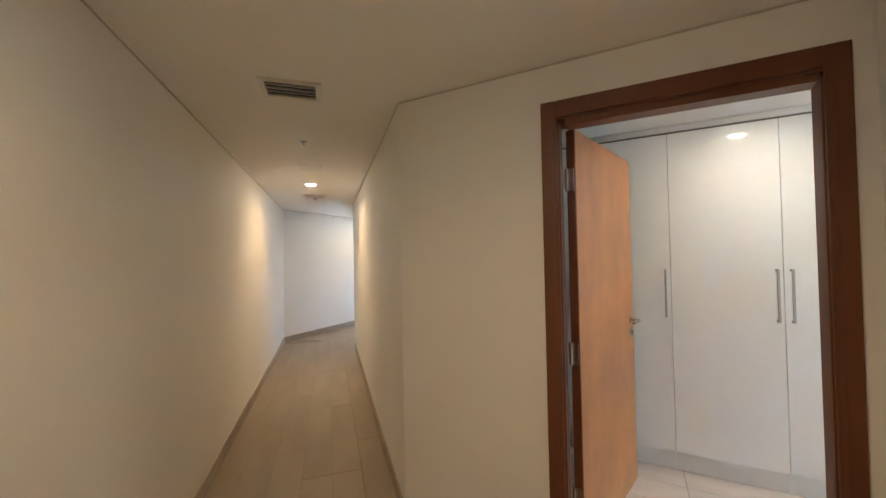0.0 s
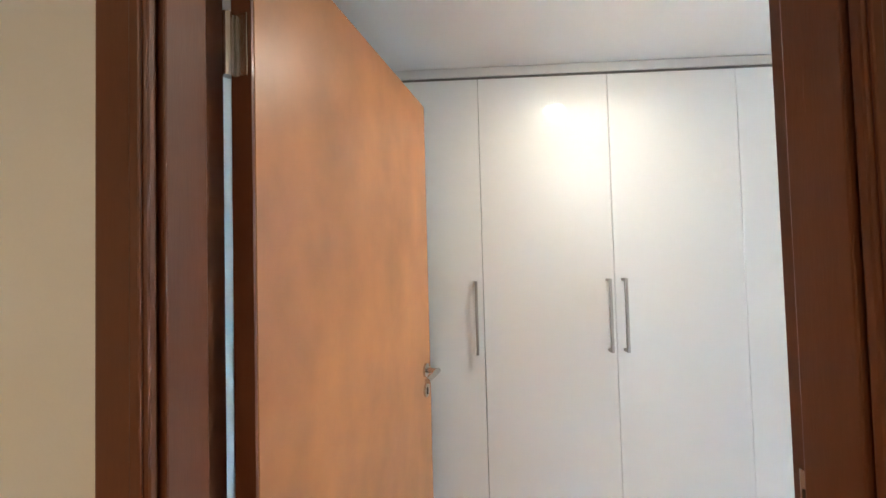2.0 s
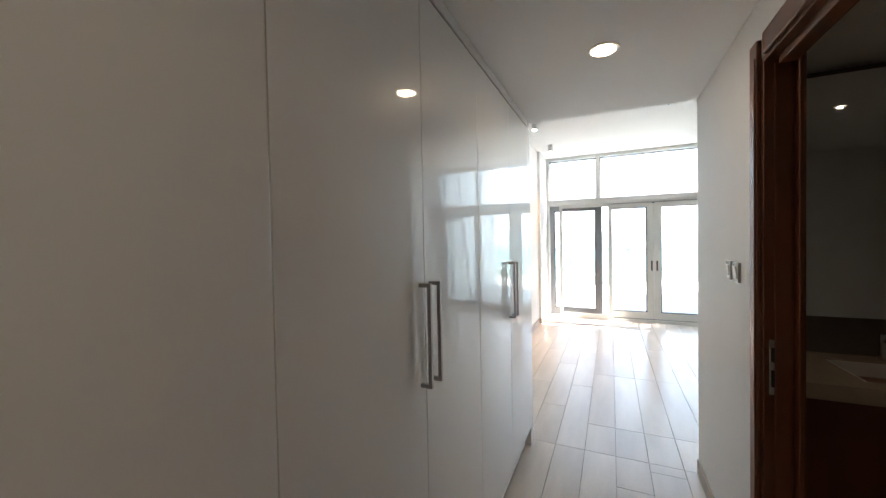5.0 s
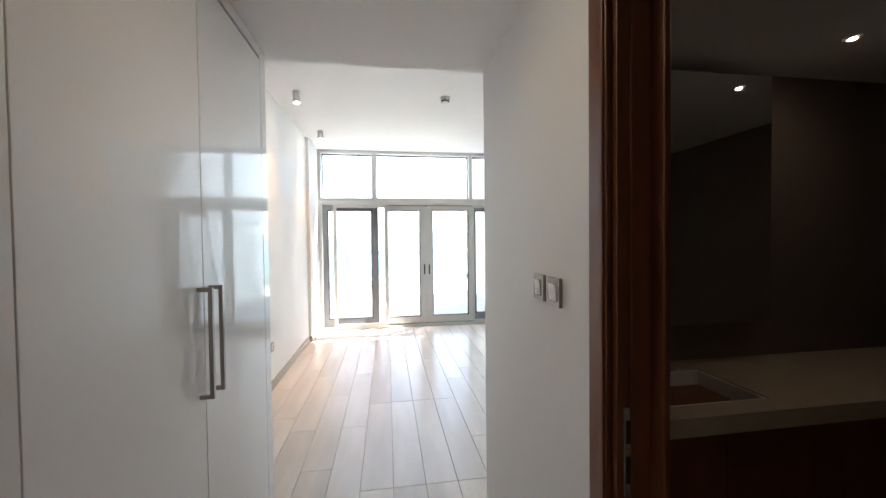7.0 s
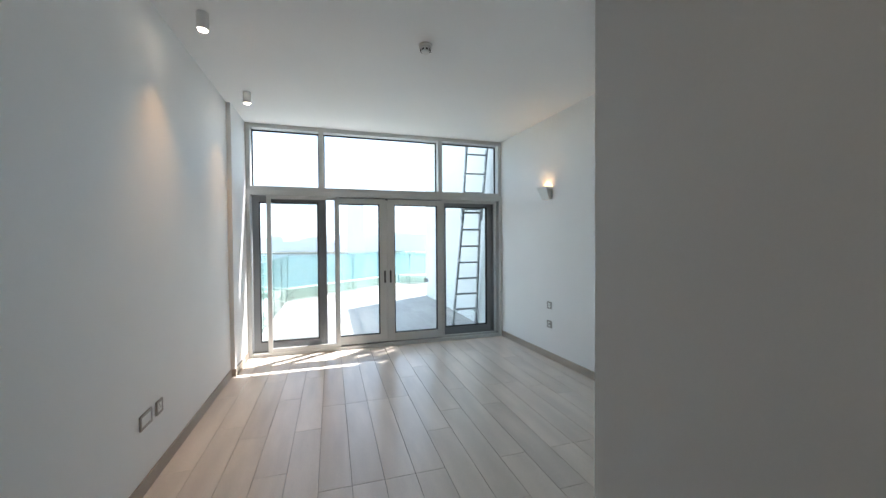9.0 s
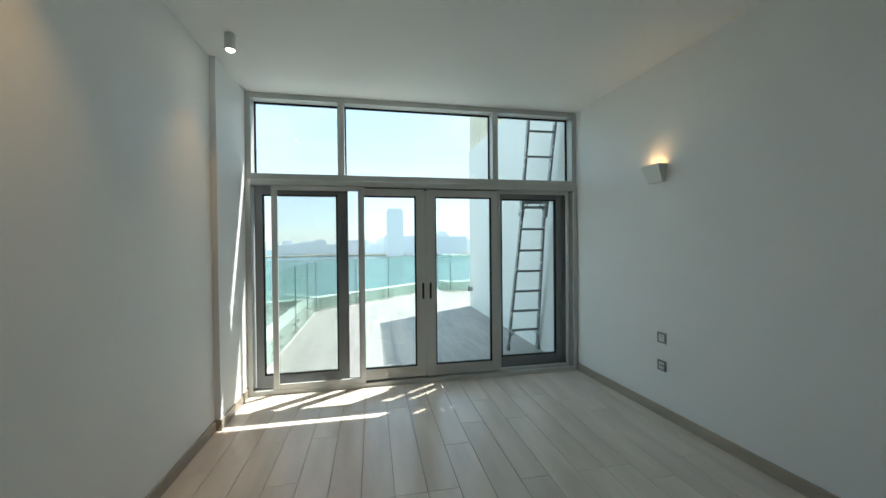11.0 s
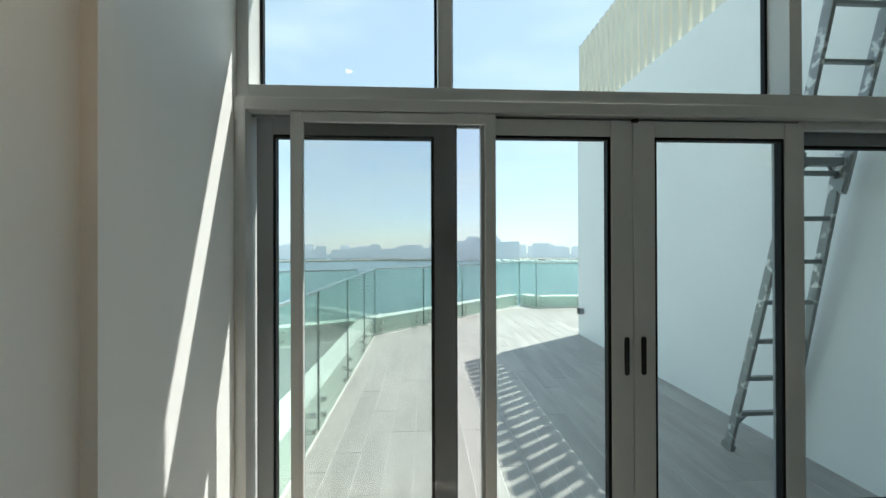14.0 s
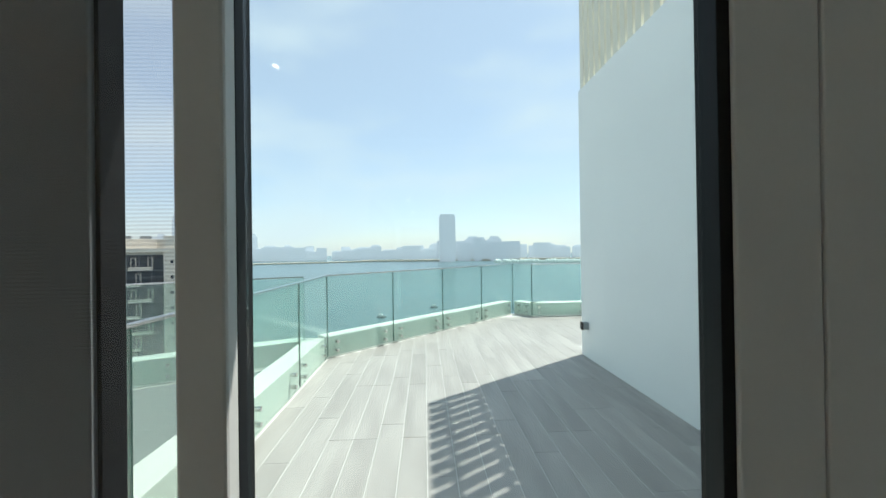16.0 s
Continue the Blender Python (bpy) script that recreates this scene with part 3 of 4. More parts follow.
smoke = thing("smoke_detector", "white round smoke detector with slotted base", "smoke detector", at=(1.79, -2.44, TOP))
smooth(part("base", rod(B(), (0, 0, -0.018), (0, 0, 0), 0.052, 0.055, 32), PLASTIC, smoke))
smooth(part("head", rod(B(), (0, 0, -0.058), (0, 0, -0.018), 0.030, 0.048, 32), PLASTIC, smoke))
for a in range(8):
    bm = B()
    box(bm, -0.009, 0.009, -0.003, 0.003, -0.048, -0.036, 0, Matrix.Rotation(a * math.pi / 4, 4, "Z") @ Matrix.Translation((0, 0.0385, 0)))
    part("slot", bm, SLOT, smoke)

# sconce: a leaning open-topped plaster shell that throws light up the wall
sc = thing("wall_sconce", "white wedge-shaped wall sconce with warm uplight", "wall lamp")
sc.matrix_world = EAST(-1.21, 2.105)
bm = B()
lo = [(-0.075, 0.0), (0.075, 0.0), (0.075, 0.035), (-0.075, 0.035)]
hi = [(-0.095, 0.0), (0.095, 0.0), (0.095, 0.10), (-0.095, 0.10)]
for a, c, z0, z1 in ((lo, hi, -0.075, 0.075),):
    v0 = [bm.verts.new((x, y, z0)) for x, y in a]
    v1 = [bm.verts.new((x, y, z1)) for x, y in c]
    bm.faces.new(v0[::-1])
    for i in range(4):
        j = (i + 1) % 4
        bm.faces.new((v0[i], v0[j], v1[j], v1[i]))
shell = part("shell", bm, PLASTIC, sc)
so = shell.modifiers.new("thick", "SOLIDIFY")
so.thickness = 0.006
so.offset = -1
part("bulb", rod(B(), (-0.035, 0.035, -0.02), (0.035, 0.035, -0.02), 0.012), SCONCEGLOW, sc, "glowing bulb")
lamp = down_lamp(0, 0, 0, 0.13, 0.05, (1.0, 0.55, 0.22), 150)
lamp.matrix_world = EAST(-1.21, 2.145) @ Matrix.Translation((0, 0.05, 0)) @ Matrix.Rotation(math.pi, 4, "X")


def grille(x, y, turn):
    t = thing("air_grille", "white slotted ceiling air grille", "air vent", "hall air grilles")
    t.matrix_world = Matrix.Translation((x, y, HALL)) @ Matrix.Rotation(radians(turn), 4, "Z")
    bm = B()
    box(bm, -0.15, 0.15, -0.11, -0.085, -0.012, 0, 0.002)
    box(bm, -0.15, 0.15, 0.085, 0.11, -0.012, 0, 0.002)
    box(bm, -0.15, -0.12, -0.085, 0.085, -0.012, 0, 0.002)
    box(bm, 0.12, 0.15, -0.085, 0.085, -0.012, 0, 0.002)
    part("frame", bm, PLASTIC, t)
    # Flat black sheet: the darkness inside the duct is put in as colour.
    part("backing", box(B(), -0.12, 0.12, -0.085, 0.085, -0.004, -0.001), SLOT, t, "black sheet painted as the dark duct behind the slats")
    for i in range(4):
        part("slat", box(B(), -0.12, 0.12, -0.0155, 0.0155, -0.0015, 0.0015, 0, Matrix.Translation((0, -0.06 + 0.042 * i, -0.010)) @ Matrix.Rotation(radians(-42), 4, "X")), PLASTIC, t)


grille(2.21, -9.83, -45)
grille(-0.22, -12.28, -45)
panel = thing("access_panel", "square white ceiling access panel", "access panel")
panel.matrix_world = Matrix.Translation((0.96, -11.05, HALL)) @ Matrix.Rotation(radians(45), 4, "Z")
part("frame", frame_ring(B(), -0.12, 0.12, -0.12, 0.12, 0, 0.006, 0.012, 0.012, 0.012, 0.012), PLASTIC, panel).matrix_local = Matrix.Rotation(radians(90), 4, "X")
part("lid", box(B(), -0.105, 0.105, -0.105, 0.105, -0.005, 0, 0.001), PLASTIC, panel)
for x, y in ((1.57, -10.47), (-0.4, -12.45)):
    sp = thing("sprinkler", "chrome ceiling sprinkler head in a round escutcheon", "sprinkler", "sprinkler heads", at=(x, y, HALL))
    part("escutcheon", rod(B(), (0, 0, -0.008), (0, 0, 0), 0.032, 0.036, 24), CHROME, sp)
    part("head", rod(B(), (0, 0, -0.03), (0, 0, -0.008), 0.010, 0.014, 12), CHROME, sp)

# ---- bathroom seen through the dark doorway ----
van = thing("vanity_unit", "dark wooden vanity cabinet under a stone top", "vanity", at=(2.9, -5.0, 0))
part("body", box(B(), -1.05, 1.05, -0.23, 0.26, 0.12, 0.80, 0.002), DARKWOOD, van)
for i in range(4):
    part("door", box(B(), -1.045 + 0.5225 * i, -0.53 + 0.5225 * i, -0.252, -0.232, 0.13, 0.79, 0.002), DARKWOOD, van)
bm = B()
for x0, x1, y0, y1 in ((1.85, 2.12, -5.29, -4.74), (2.62, 3.98, -5.29, -4.74), (2.12, 2.62, -5.29, -5.20), (2.12, 2.62, -4.86, -4.74)):
    box(bm, x0, x1, y0, y1, 0.802, 0.87)
vt = part("countertop", bm, STONE, van, "beige stone washstand top")
vt.location = (-2.9, 5.0, 0)
bm = B()
box(bm, 2.125, 2.615, -5.195, -4.865, 0.735, 0.745)
for q in ((2.125, 2.135, -5.195, -4.865), (2.605, 2.615, -5.195, -4.865), (2.135, 2.605, -5.195, -5.185), (2.135, 2.605, -4.875, -4.865)):
    box(bm, *q, 0.745, 0.866)
tagged(part("wash_basin", bm, PLASTIC), "white undermounted rectangular wash basin", "basin")
tap = thing("basin_tap", "chrome single-lever basin tap", "tap", at=(2.37, -4.80, 0.87))
part("body", rod(B(), (0, 0, 0), (0, 0, 0.13), 0.02), CHROME, tap)
part("spout", rod(B(), (0, 0, 0.10), (0, -0.13, 0.09), 0.012), CHROME, tap)
part("lever", rod(B(), (0, 0, 0.135), (0, -0.07, 0.165), 0.006), CHROME, tap)
mc = thing("mirror_cabinet", "frameless mirrored cabinet on the wall above the washstand", "mirror", at=(2.4, -4.79, 1.08))
part("body", box(B(), -0.62, 0.65, -0.046, 0.053, 0.0, 1.22, 0.002), CARCASS, mc)
for i in range(2):
    part("mirror_door", box(B(), -0.62 + 0.636 * i, 0.014 + 0.636 * i, -0.052, -0.047, 0.0, 1.22, 0.001), MIRROR, mc, "mirrored door")
for x, y in ((3.14, -5.10), (2.55, -5.71)):
    downlight(x, y, LOW, 0.013, SPOTGLOW)
    down_lamp(x, y, LOW - 0.012, 0.04, 0.025, MILD)

# ---- terrace ----
XT = 3.63
tw = thing("wall_terrace", "tall white rendered terrace wall topped by cream fins", "wall", kind="structure")
part("wall", box(B(), XT, XT + 0.3, 0.225, 4.82, -0.05, 3.80), RENDER, tw)
fin_mesh = None
for i in range(28):
    y = 4.80 - 0.155 * i
    if fin_mesh is None:
        f = part("fin", box(B(), 0.0, 0.045, -0.105, 0.0, 0.0, 1.38, 0.004), CREAM, tw, "cream vertical fin")
        fin_mesh = f.data
        part("fin_rail", box(B(), XT + 0.07, XT + 0.11, 0.4, 4.75, 4.1, 4.16), CREAM, tw)
        part("fin_rail", box(B(), XT + 0.07, XT + 0.11, 0.4, 4.75, 4.9, 4.96), CREAM, tw)
    else:
        f = new("fin", fin_mesh)
        f.parent = tw
    f.location = (XT + 0.02, y, 3.80)
setting("facade_far", box(B(), 7.6, 8.0, 0.2, 8.4, -0.3, 3.6), RENDER, "white rendered house wall beyond the terrace", "wall")
setting("facade_house", box(B(), XT + 0.3, 8.0, 0.0, 0.22, -0.3, 3.9), RENDER, "white rendered house front", "wall")
bm = B()
box(bm, -5.2, -0.24, 0.0, 0.22, -4.0, 3.9)
box(bm, -0.24, 4.1, 0.0, 0.2, -4.0, -0.2)
setting("facade_west", bm, RENDER, "white rendered outer wall", "wall")

lampbox = thing("outdoor_light", "small dark outdoor wall light", "wall lamp", at=(XT, 4.62, 0.43))
part("housing", box(B(), -0.085, 0.0, -0.04, 0.04, -0.05, 0.05, 0.006), GREYALU, lampbox)
part("cap", box(B(), -0.092, -0.082, -0.045, 0.045, -0.055, 0.055, 0.003), SLOT, lampbox)


def balustrade(p, q, panels, label, z=0.0, inner=1):
    """Frameless glass panels bolted to a white upstand; p to q in plan, the upstand on the outer side."""
    p, q = Vector((*p, 0)), Vector((*q, 0))
    d = q - p
    t = thing("glass_balustrade", label, "balustrade", "glass balustrade")
    t.matrix_world = Matrix.Translation((p.x, p.y, z)) @ Matrix.Rotation(math.atan2(d.y, d.x), 4, "Z")
    L = d.length
    part("upstand", box(B(), 0.0, L, 0.045 * inner if inner > 0 else -0.30, 0.30 if inner > 0 else -0.045, -0.3, 0.29, 0.008), KERB, t, "white concrete upstand")
    part("top_rail", box(B(), 0.0, L, -0.014, 0.014, 1.165, 1.185, 0.003), CHROME, t, "slim metal top rail")
    w = L / panels
    for i in range(panels):
        g = part("glass_panel", box(B(), i * w + 0.006, (i + 1) * w - 0.006, -0.007, 0.007, 0.02, 1.164), RAILGLASS, t, "clear greenish glass panel")
        g.visible_shadow = False
        for x in (i * w + 0.004, (i + 1) * w - 0.004):
            part("edge", box(B(), x - 0.0018, x + 0.0018, -0.007, 0.007, 0.02, 1.164), GLASSEDGE, g, "dark green polished glass edge")
        for x in (i * w + 0.16, (i + 1) * w - 0.16):
            for zz in (0.08, 0.21):
                bm = rod(B(), (x, -0.022 * inner, zz), (x, 0.046 * inner, zz), 0.022, seg=14)
                part("standoff", bm, CHROME, g, "steel standoff bolt")
    return t


RP = [(-0.04, 0.24), (-0.04, 4.90), (3.42, 8.14), (3.76, 7.74), (7.6, 7.82)]
balustrade(RP[0], RP[1], 4, "frameless glass balustrade on a white upstand along the terrace")
balustrade(RP[1], RP[2], 4, "frameless glass balustrade on a white upstand above the sea")
balustrade(RP[2], RP[3], 1, "short glass balustrade return on a white upstand")
balustrade(RP[3], RP[4], 3, "frameless glass balustrade on a white upstand at the corner")
balustrade((-0.30, 4.72), (-5.2, 2.35), 4, "neighbouring glass balustrade on a white parapet", inner=-1)
setting("ground_lower", prism(B(), [(-0.36, 0.2), (-0.36, 4.6), (-5.2, 2.3), (-5.2, 0.2)], -1.5, -1.2), MEMBRANE, "grey lower terrace beyond the balustrade", "terrace floor")
setting("wall_parapet", prism(B(), [(-0.34, 4.70), (-0.34, 4.99), (-5.3, 2.55), (-5.2, 2.35)], -4.0, -0.02), KERB, "white parapet of the lower terrace", "parapet")
setting("wall_terrace_edge", prism(B(), [(-0.36, 0.2), (-0.06, 0.2), (-0.06, 4.93), (3.42, 8.2), (3.2, 8.4), (-0.36, 5.05)], -4.0, -0.31), KERB, "white edge of the terrace slab", "parapet")

# ladder leaning against the house
lad = thing("ladder", "paint-splashed aluminium hinged ladder leaning on the house", "ladder", at=(3.38, 1.01, -0.02))
SL = -0.235     # run per metre of height


def lp(x, z, off=0.0):
    return (x, SL * z + off, z)


for s in (-1, 1):
    part("stile", bar(B(), lp(s * 0.225, 0.02), lp(s * 0.150 - 0.036, 2.10), 0.028, 0.058, bevel=0.004), LADDER, lad, "paint-splashed stile")
    part("rubber_foot", bar(B(), lp(s * 0.226, 0.0), lp(s * 0.225, 0.05), 0.04, 0.085), RUNG, lad, "grey rubber foot")
    part("extension_stile", bar(B(), lp(s * 0.172 - 0.04, 1.88, -0.03), lp(s * 0.180 - 0.045, 3.45, -0.03), 0.026, 0.06, bevel=0.004), LADDER, lad, "paint-splashed upper stile")
    part("hinge_plate", bar(B(), lp(s * 0.166 - 0.036, 1.90, -0.01), lp(s * 0.166 - 0.036, 2.13, -0.01), 0.045, 0.09), LADDER, lad, "locking hinge")
    part("brace", bar(B(), lp(s * 0.21, 0.20), lp(s * 0.13, 0.30), 0.012, 0.02), RUNG, lad)
    part("brace", bar(B(), lp(s * 0.14 - 0.036, 1.98), lp(s * 0.07 - 0.036, 2.07), 0.012, 0.02), RUNG, lad)
for i in range(7):
    z = 0.30 + 0.285 * i
    w = 0.222 - 0.075 * z / 2.1 - 0.012
    c = -0.036 * z / 2.1
    part("rung", bar(B(), lp(c - w, z), lp(c + w, z), 0.03, 0.04, side=(0, 0, 1)), RUNG, lad)
part("top_rung", bar(B(), lp(-0.18, 2.08), lp(0.108, 2.08), 0.05, 0.06, side=(0, 0, 1)), RUNG, lad)
for i in range(4):
    z = 2.335 + 0.30 * i
    part("extension_rung", bar(B(), lp(-0.212, z, -0.03), lp(0.130, z, -0.03), 0.022, 0.03, side=(0, 0, 1)), RUNG, lad)

# ---- sea, shore and distance ----
ZS = -45.0
bm = B()
bmesh.ops.create_circle(bm, cap_ends=True, segments=96, radius=4700, matrix=pose(0, 0, ZS))
setting("water", bm, SEA, "turquoise sea reaching the hazy horizon", "sea")


def shore(name, pts, z, mat, label):
    return setting(name, prism(B(), pts, ZS - 2, z), mat, label, "shore")


shore("ground_beach", [(-150, -40), (-40, 20), (-32, 95), (-60, 175), (-190, 200)][::1], ZS + 0.6, SAND, "pale sandy beach below the building")
rng = random.Random(4)


def far_row(name, dist, a0, a1, n, hmin, hmax, wmin, wmax, mat, label):
    """A row of far towers along the horizon; angles clockwise from straight ahead."""
    for i in range(n):
        a = radians(a0 + (a1 - a0) * (i + rng.uniform(0.1, 0.9)) / n)
        w, h, d = rng.uniform(wmin, wmax), rng.uniform(hmin, hmax), dist * rng.uniform(0.94, 1.06)
        bm = B()
        box(bm, -w / 2, w / 2, -w / 3, w / 3, ZS, ZS + h)
        if rng.random() < 0.5:
            box(bm, -w / 3, w / 3, -w / 5, w / 5, ZS + h, ZS + h * 1.12)
        ob = part(name, bm, mat)
        ob.matrix_world = Matrix.Translation((d * math.sin(a), d * math.cos(a), 0)) @ Matrix.Rotation(-a, 4, "Z")
        tagged(ob, label, "tower block", "far skyline", kind="structure")


# Towers and blocks are no lamps; their pale glow imitates haze.
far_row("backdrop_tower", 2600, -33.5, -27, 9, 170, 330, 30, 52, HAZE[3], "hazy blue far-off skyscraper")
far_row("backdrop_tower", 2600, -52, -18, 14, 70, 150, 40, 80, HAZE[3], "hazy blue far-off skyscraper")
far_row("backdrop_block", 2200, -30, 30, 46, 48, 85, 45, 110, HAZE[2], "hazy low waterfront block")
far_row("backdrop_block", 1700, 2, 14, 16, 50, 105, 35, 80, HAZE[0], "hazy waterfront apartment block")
bm = B()
box(bm, -34, 34, -20, 20, ZS, ZS + 190)
box(bm, -30, 30, -18, 18, ZS + 190, ZS + 200)
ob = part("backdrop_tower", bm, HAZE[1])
ob.matrix_world = Matrix.Translation((1560 * math.sin(radians(3.6)), 1560 * math.cos(radians(3.6)), 0))
tagged(ob, "hazy blue slab tower across the water", "tower block", "far skyline", kind="structure")
for i in range(3):
    bm = B()
    box(bm, -520, 520, -30, 30, ZS - 1, ZS + 5 + 2 * i)
    ob = part("backdrop_shore", bm, SAND)
    a = radians((-24, 8, 27)[i])
    ob.matrix_world = Matrix.Translation((1640 * math.sin(a), 1640 * math.cos(a), 0)) @ Matrix.Rotation(-a, 4, "Z")
    tagged(ob, "pale far shore across the water", "shore", kind="structure")
# Greyed, self-glowing green: haze over the wooded shore is in the colour.
GREEN = glow("hazed_tree_glow", (0.30, 0.38, 0.36), 0.5)
bm = B()
box(bm, -190, 190, -25, 25, ZS - 1, ZS + 5)
for i in range(120):
    x, h = rng.uniform(-185, 185), rng.uniform(4, 10)
    bmesh.ops.create_icosphere(bm, subdivisions=1, radius=h, matrix=pose(x, rng.uniform(-20, 20), ZS + 5))
ob = part("backdrop_trees", bm, GREEN)
a = radians(19)
ob.matrix_world = Matrix.Translation((1350 * math.sin(a), 1350 * math.cos(a), 0)) @ Matrix.Rotation(-a, 4, "Z")
tagged(ob, "low green wooded shore across the bay", "shore", kind="stuff")
for x, y in ((-30, 260), (-12, 215), (8, 300)):
    bt = thing("boat", "small dark motor boat on the water", "boat", "boats", at=(x, y, ZS))
    bm = prism(B(), [(-3, -1), (2, -1), (4, 0), (2, 1), (-3, 1)], -0.2, 1.0)
    part("hull", bm, GREYALU, bt)
    part("cabin", box(B(), -1.5, 1, -0.7, 0.7, 1.0, 2.2, 0.1), PLASTIC, bt)

# ---- apartment building by the beach ----
apt = thing("apartment_building", "cream apartment block with dark glazing and small balconies", "apartment building")
AD = 100.0
aa = radians(36)
apt.matrix_world = Matrix.Translation((1.2 - AD * math.sin(aa), -0.7 + AD * math.cos(aa), 0)) @ Matrix.Rotation(aa - 0.08, 4, "Z")
part("wall", box(B(), -18.4, 17.8, 0.6, 16, ZS, 2.0), FACADE, apt)
part("roof", box(B(), -13.6, 12.4, -0.3, 16.3, 2.0, 2.9, 0.05), FACADE, apt)
part("roof", box(B(), -18.7, -13.6, 0.0, 16.3, 0.9, 1.9, 0.05), FACADE, apt)
part("roof", box(B(), 12.4, 18.0, 0.0, 16.3, 2.0, 2.7, 0.05), FACADE, apt)
part("penthouse", box(B(), -18.4, 2.9, 4, 14, 2.9, 5.0, 0.05), FACADE, apt)
part("penthouse", box(B(), -18.6, -10.5, 3, 14, 1.9, 5.5, 0.05), FACADE, apt)
part("penthouse", box(B(), -6.5, 1.5, 3.4, 12, 2.9, 4.3, 0.05), FACADE, apt)
for x in (-5.0, -1.5, 8.0):
    part("roof_unit", box(B(), x, x + 2.0, 5, 7, 5.0, 5.7, 0.05), GREYALU, apt, "grey rooftop plant unit")
part("mast", rod(B(), (5.9, 4, 2.9), (5.9, 4, 6.4), 0.09, seg=8), GREYALU, apt)
part("penthouse", box(B(), 2.9, 5.7, 0.2, 9, 2.9, 5.6, 0.05), FACADE, apt)
part("penthouse", box(B(), 5.7, 10.5, 5, 12, 2.9, 4.6, 0.05), FACADE, apt)
for x0, x1 in ((-18.4, -17.8), (-13.4, -11.6), (2.9, 5.6), (11.4, 12.3), (16.7, 17.8)):
    part("pier", box(B(), x0, x1, -0.2, 0.6, ZS, 2.0), FACADE, apt)
BAYS = [(-17.8, -13.4, 2), (-11.6, 2.9, 7), (5.6, 11.4, 3), (12.3, 16.7, 4)]
for x0, x1, n in BAYS:
    for s in range(9):
        zt = 1.5 - 3.35 * s
        w = part("window", box(B(), x0, x1, 0.35, 0.6, zt - 3.3, zt), DARKGLASS, apt, "dark tinted glazing")
        bm = B()
        for i in range(n + 1):
            x = x0 + (x1 - x0) * i / n
            box(bm, x - 0.05, x + 0.05, 0.25, 0.36, zt - 3.3, zt)
        box(bm, x0, x1, 0.25, 0.36, zt - 0.06, zt + 0.05)
        box(bm, x0, x1, 0.27, 0.36, zt - 1.5, zt - 1.42)
        part("frame", bm, GREYALU, w)
bal = None
for x0, x1, n in BAYS[1:3]:
    for s in range(9):
        for k in range(2 if n == 7 else 1):
            x = x0 + 3.4 + k * 7.2 - (0.0 if s % 2 == 0 else 0.9 if n == 3 else 2.0)
            if x + 1.9 > x1:
                x = x1 - 1.95
            zb = 1.5 - 3.35 * s - 3.1
            if bal is None:
                bm = B()
                box(bm, -1.9, 1.9, -1.2, 0.3, -0.15, 0.1)
                box(bm, -1.9, 1.9, -1.2, -1.12, 0.1, 0.55)
                for q in (-1.6, 1.2):
                    frame_ring(bm, q, q + 0.9, 0.1, 2.5, -0.02, 0.2, 0.12, 0.12, 0.05, 0.12, 0)
                o = part("balcony", bm, FACADE, apt, "small pale balcony with door frames")
                bal = o.data
            else:
                o = new("balcony", bal)
                o.parent = apt
            o.location = (x, 0, zb)
for s in range(8):
    part("window", box(B(), 4.1, 4.6, -0.24, -0.15, -0.4 - 3.35 * s, 0.3 - 3.35 * s), DARKGLASS, apt, "small dark window")


low = thing("apartment_building", "lower pale apartment block with rows of arched balconies", "apartment building")
low.matrix_world = Matrix.Translation((1.2 - 112 * math.sin(radians(47)), -0.7 + 112 * math.cos(radians(47)), 0)) @ Matrix.Rotation(radians(47), 4, "Z")
part("wall", box(B(), -11, 8.5, 0.5, 14, ZS, -6.5), FACADE, low)
part("roof", box(B(), -11.4, 8.9, 0.1, 14.4, -6.5, -5.7, 0.05), FACADE, low)
for s_ in range(7):
    for k in range(5):
        x = -9.2 + 3.7 * k
        w = part("window", box(B(), x - 1.1, x + 1.1, 0.42, 0.52, -9.6 - 3.4 * s_, -7.4 - 3.4 * s_), DARKGLASS, low, "dark tinted window")
        part("sill", box(B(), x - 1.3, x + 1.3, -0.5, 0.5, -10.0 - 3.4 * s_, -9.6 - 3.4 * s_, 0.03), FACADE, w)


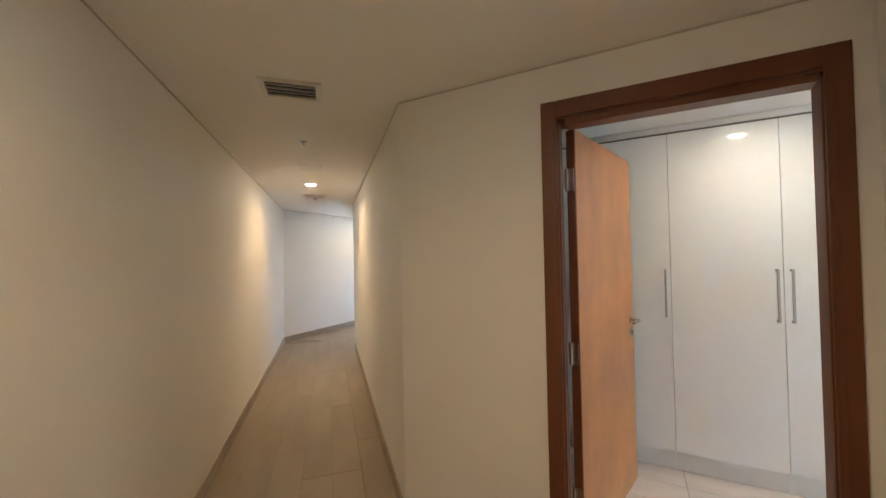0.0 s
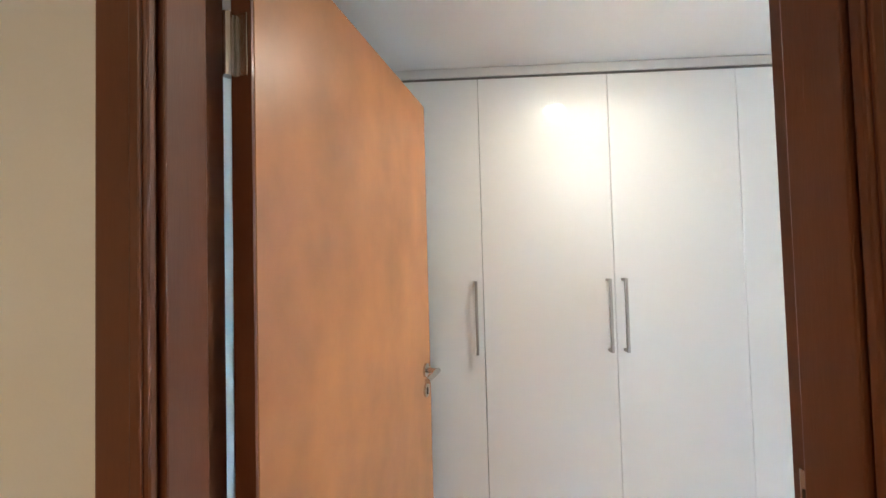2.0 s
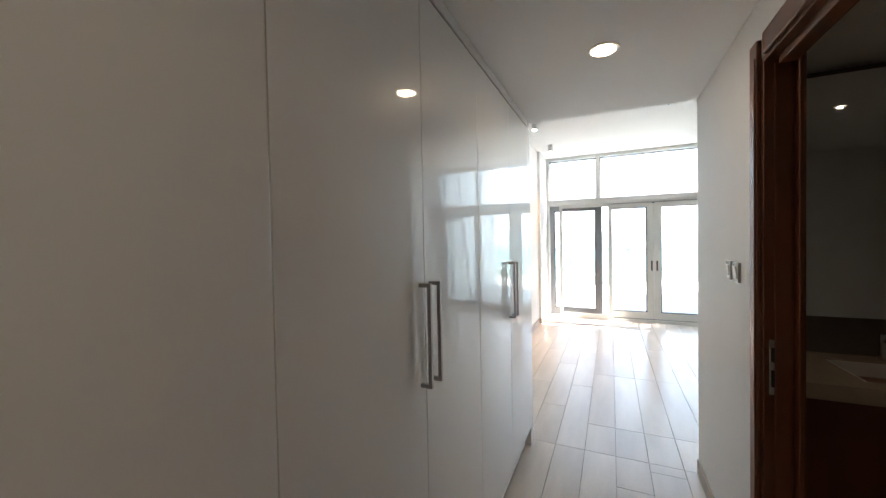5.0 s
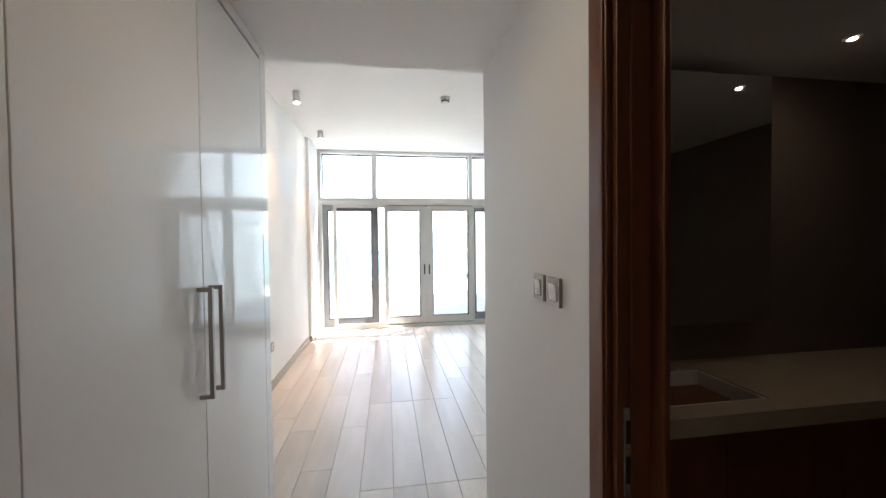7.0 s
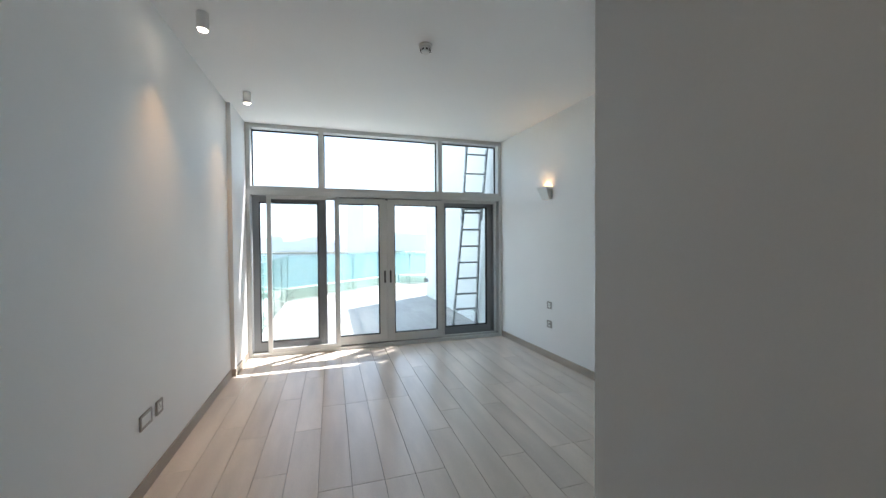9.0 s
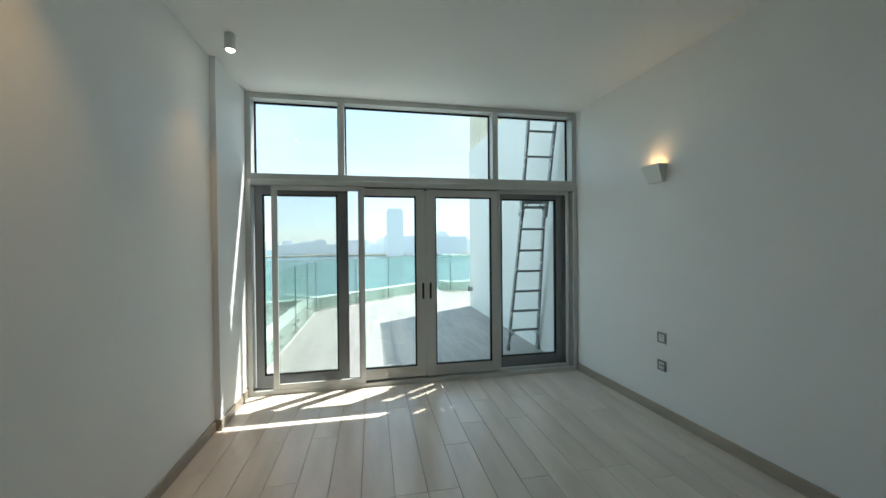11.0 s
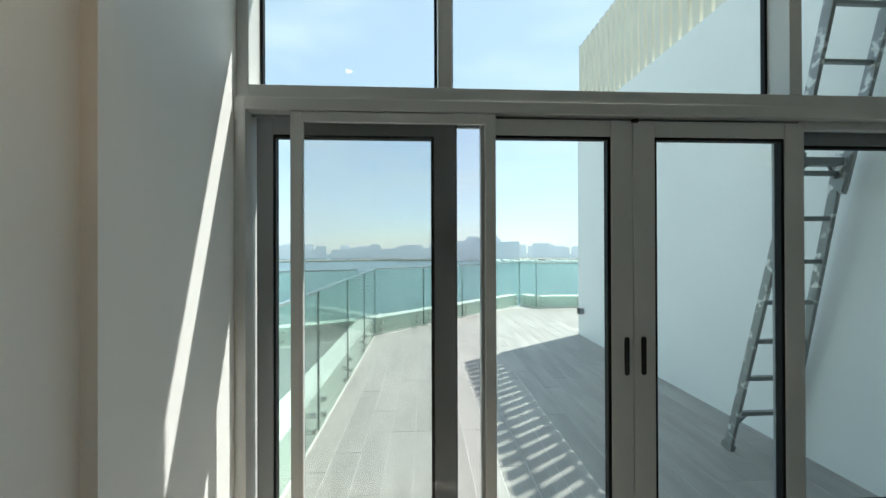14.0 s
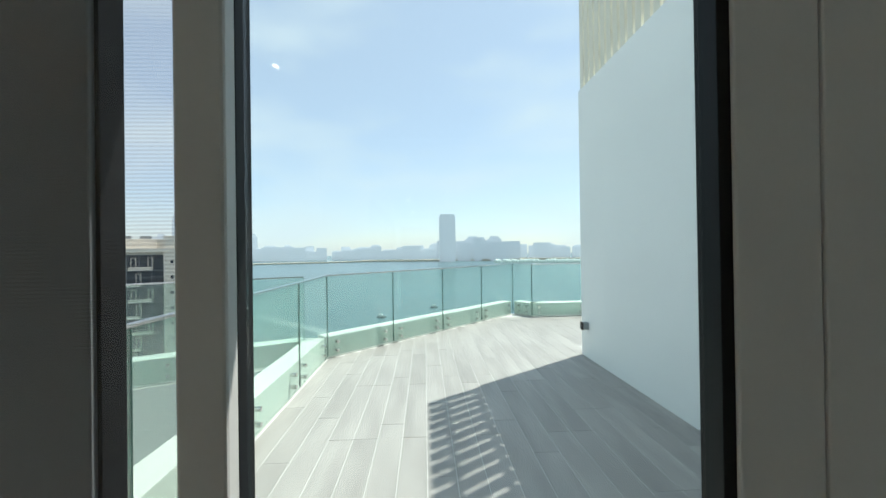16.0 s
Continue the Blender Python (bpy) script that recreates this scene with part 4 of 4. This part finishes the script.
# ---- floor tiles, one by one ----
def planks(parent, x0, x1, y0, y1, w, l, gap, z, mat, seed, m=None, skip=None, name="plank", limit=400, reach=None):
    r = random.Random(seed)
    shared = {}
    x, k, made = x0, 0, 0
    while x < x1 - 0.02:
        wx = min(w, x1 - x)
        y = y0 - r.choice((0.0, 0.25, 0.45, 0.66, 0.8)) * l
        while y < y1 - 0.02:
            a, c = max(y, y0), min(y + l, y1, reach(x) if reach else y1)
            if c - a > 0.03 and not (skip and skip(x + wx / 2, (a + c) / 2)) and made < limit:
                key = (round(wx, 3), round(c - a, 3))
                if key not in shared:
                    bm = B()
                    hx, hy = wx / 2 - gap / 2, (c - a) / 2 - gap / 2
                    vs = [bm.verts.new((sx * (hx - e), sy * (hy - e), zz)) for zz, e in ((-0.010, 0), (-0.0008, 0), (0, 0.0008)) for sx, sy in ((-1, -1), (1, -1), (1, 1), (-1, 1))]
                    bm.faces.new(vs[8:12])
                    for i in range(4):
                        j = (i + 1) % 4
                        bm.faces.new((vs[i], vs[j], vs[4 + j], vs[4 + i]))
                        bm.faces.new((vs[4 + i], vs[4 + j], vs[8 + j], vs[8 + i]))
                    ob = part(name, bm, mat, parent)
                    shared[key] = ob.data
                else:
                    ob = new(name, shared[key])
                    ob.parent = parent
                mat4 = Matrix.Translation((x + wx / 2, (a + c) / 2, z))
                ob.matrix_local = m @ mat4 if m is not None else mat4
                made += 1
            y += l
        x += w
        k += 1


FL = bpy.data.objects["floor"]
planks(FL, -0.04, 3.88, -4.6, -0.03, 0.2, 1.2, 0.003, 0.0, PLANK, 1, skip=lambda x, y: x > 3.75 - 0.0546 * y)
planks(FL, 0.56, XW, -9.2, -4.6, 0.2, 1.2, 0.003, 0.0, PLANK, 2)
planks(FL, XW, XH, -8.55, -7.68, 0.15, 0.9, 0.004, 0.0, PLANK, 3)
planks(FL, XW, 4.0, -7.4, -4.72, 0.3, 0.6, 0.004, 0.0, BATHTILE, 3, skip=lambda x, y: x < XB and not -6.55 < y < -5.68)
MC = Matrix.Translation((0.6, -11.45, 0)) @ Matrix.Rotation(radians(-45), 4, "Z")
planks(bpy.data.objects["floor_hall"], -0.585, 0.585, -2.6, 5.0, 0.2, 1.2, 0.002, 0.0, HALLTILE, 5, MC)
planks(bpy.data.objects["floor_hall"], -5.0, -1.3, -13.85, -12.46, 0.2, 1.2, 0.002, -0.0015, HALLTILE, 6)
TD = bpy.data.objects["ground_terrace"]
inside = lambda x, y: x > 3.7 and y < 4.8
edge = lambda x: 5.05 + (x + 0.04) * 0.936 if x < 2.9 else 7.82
planks(TD, -0.04, 7.6, 0.22, 8.1, 0.2, 1.2, 0.0045, -0.02, DECK, 7, skip=inside, reach=edge)
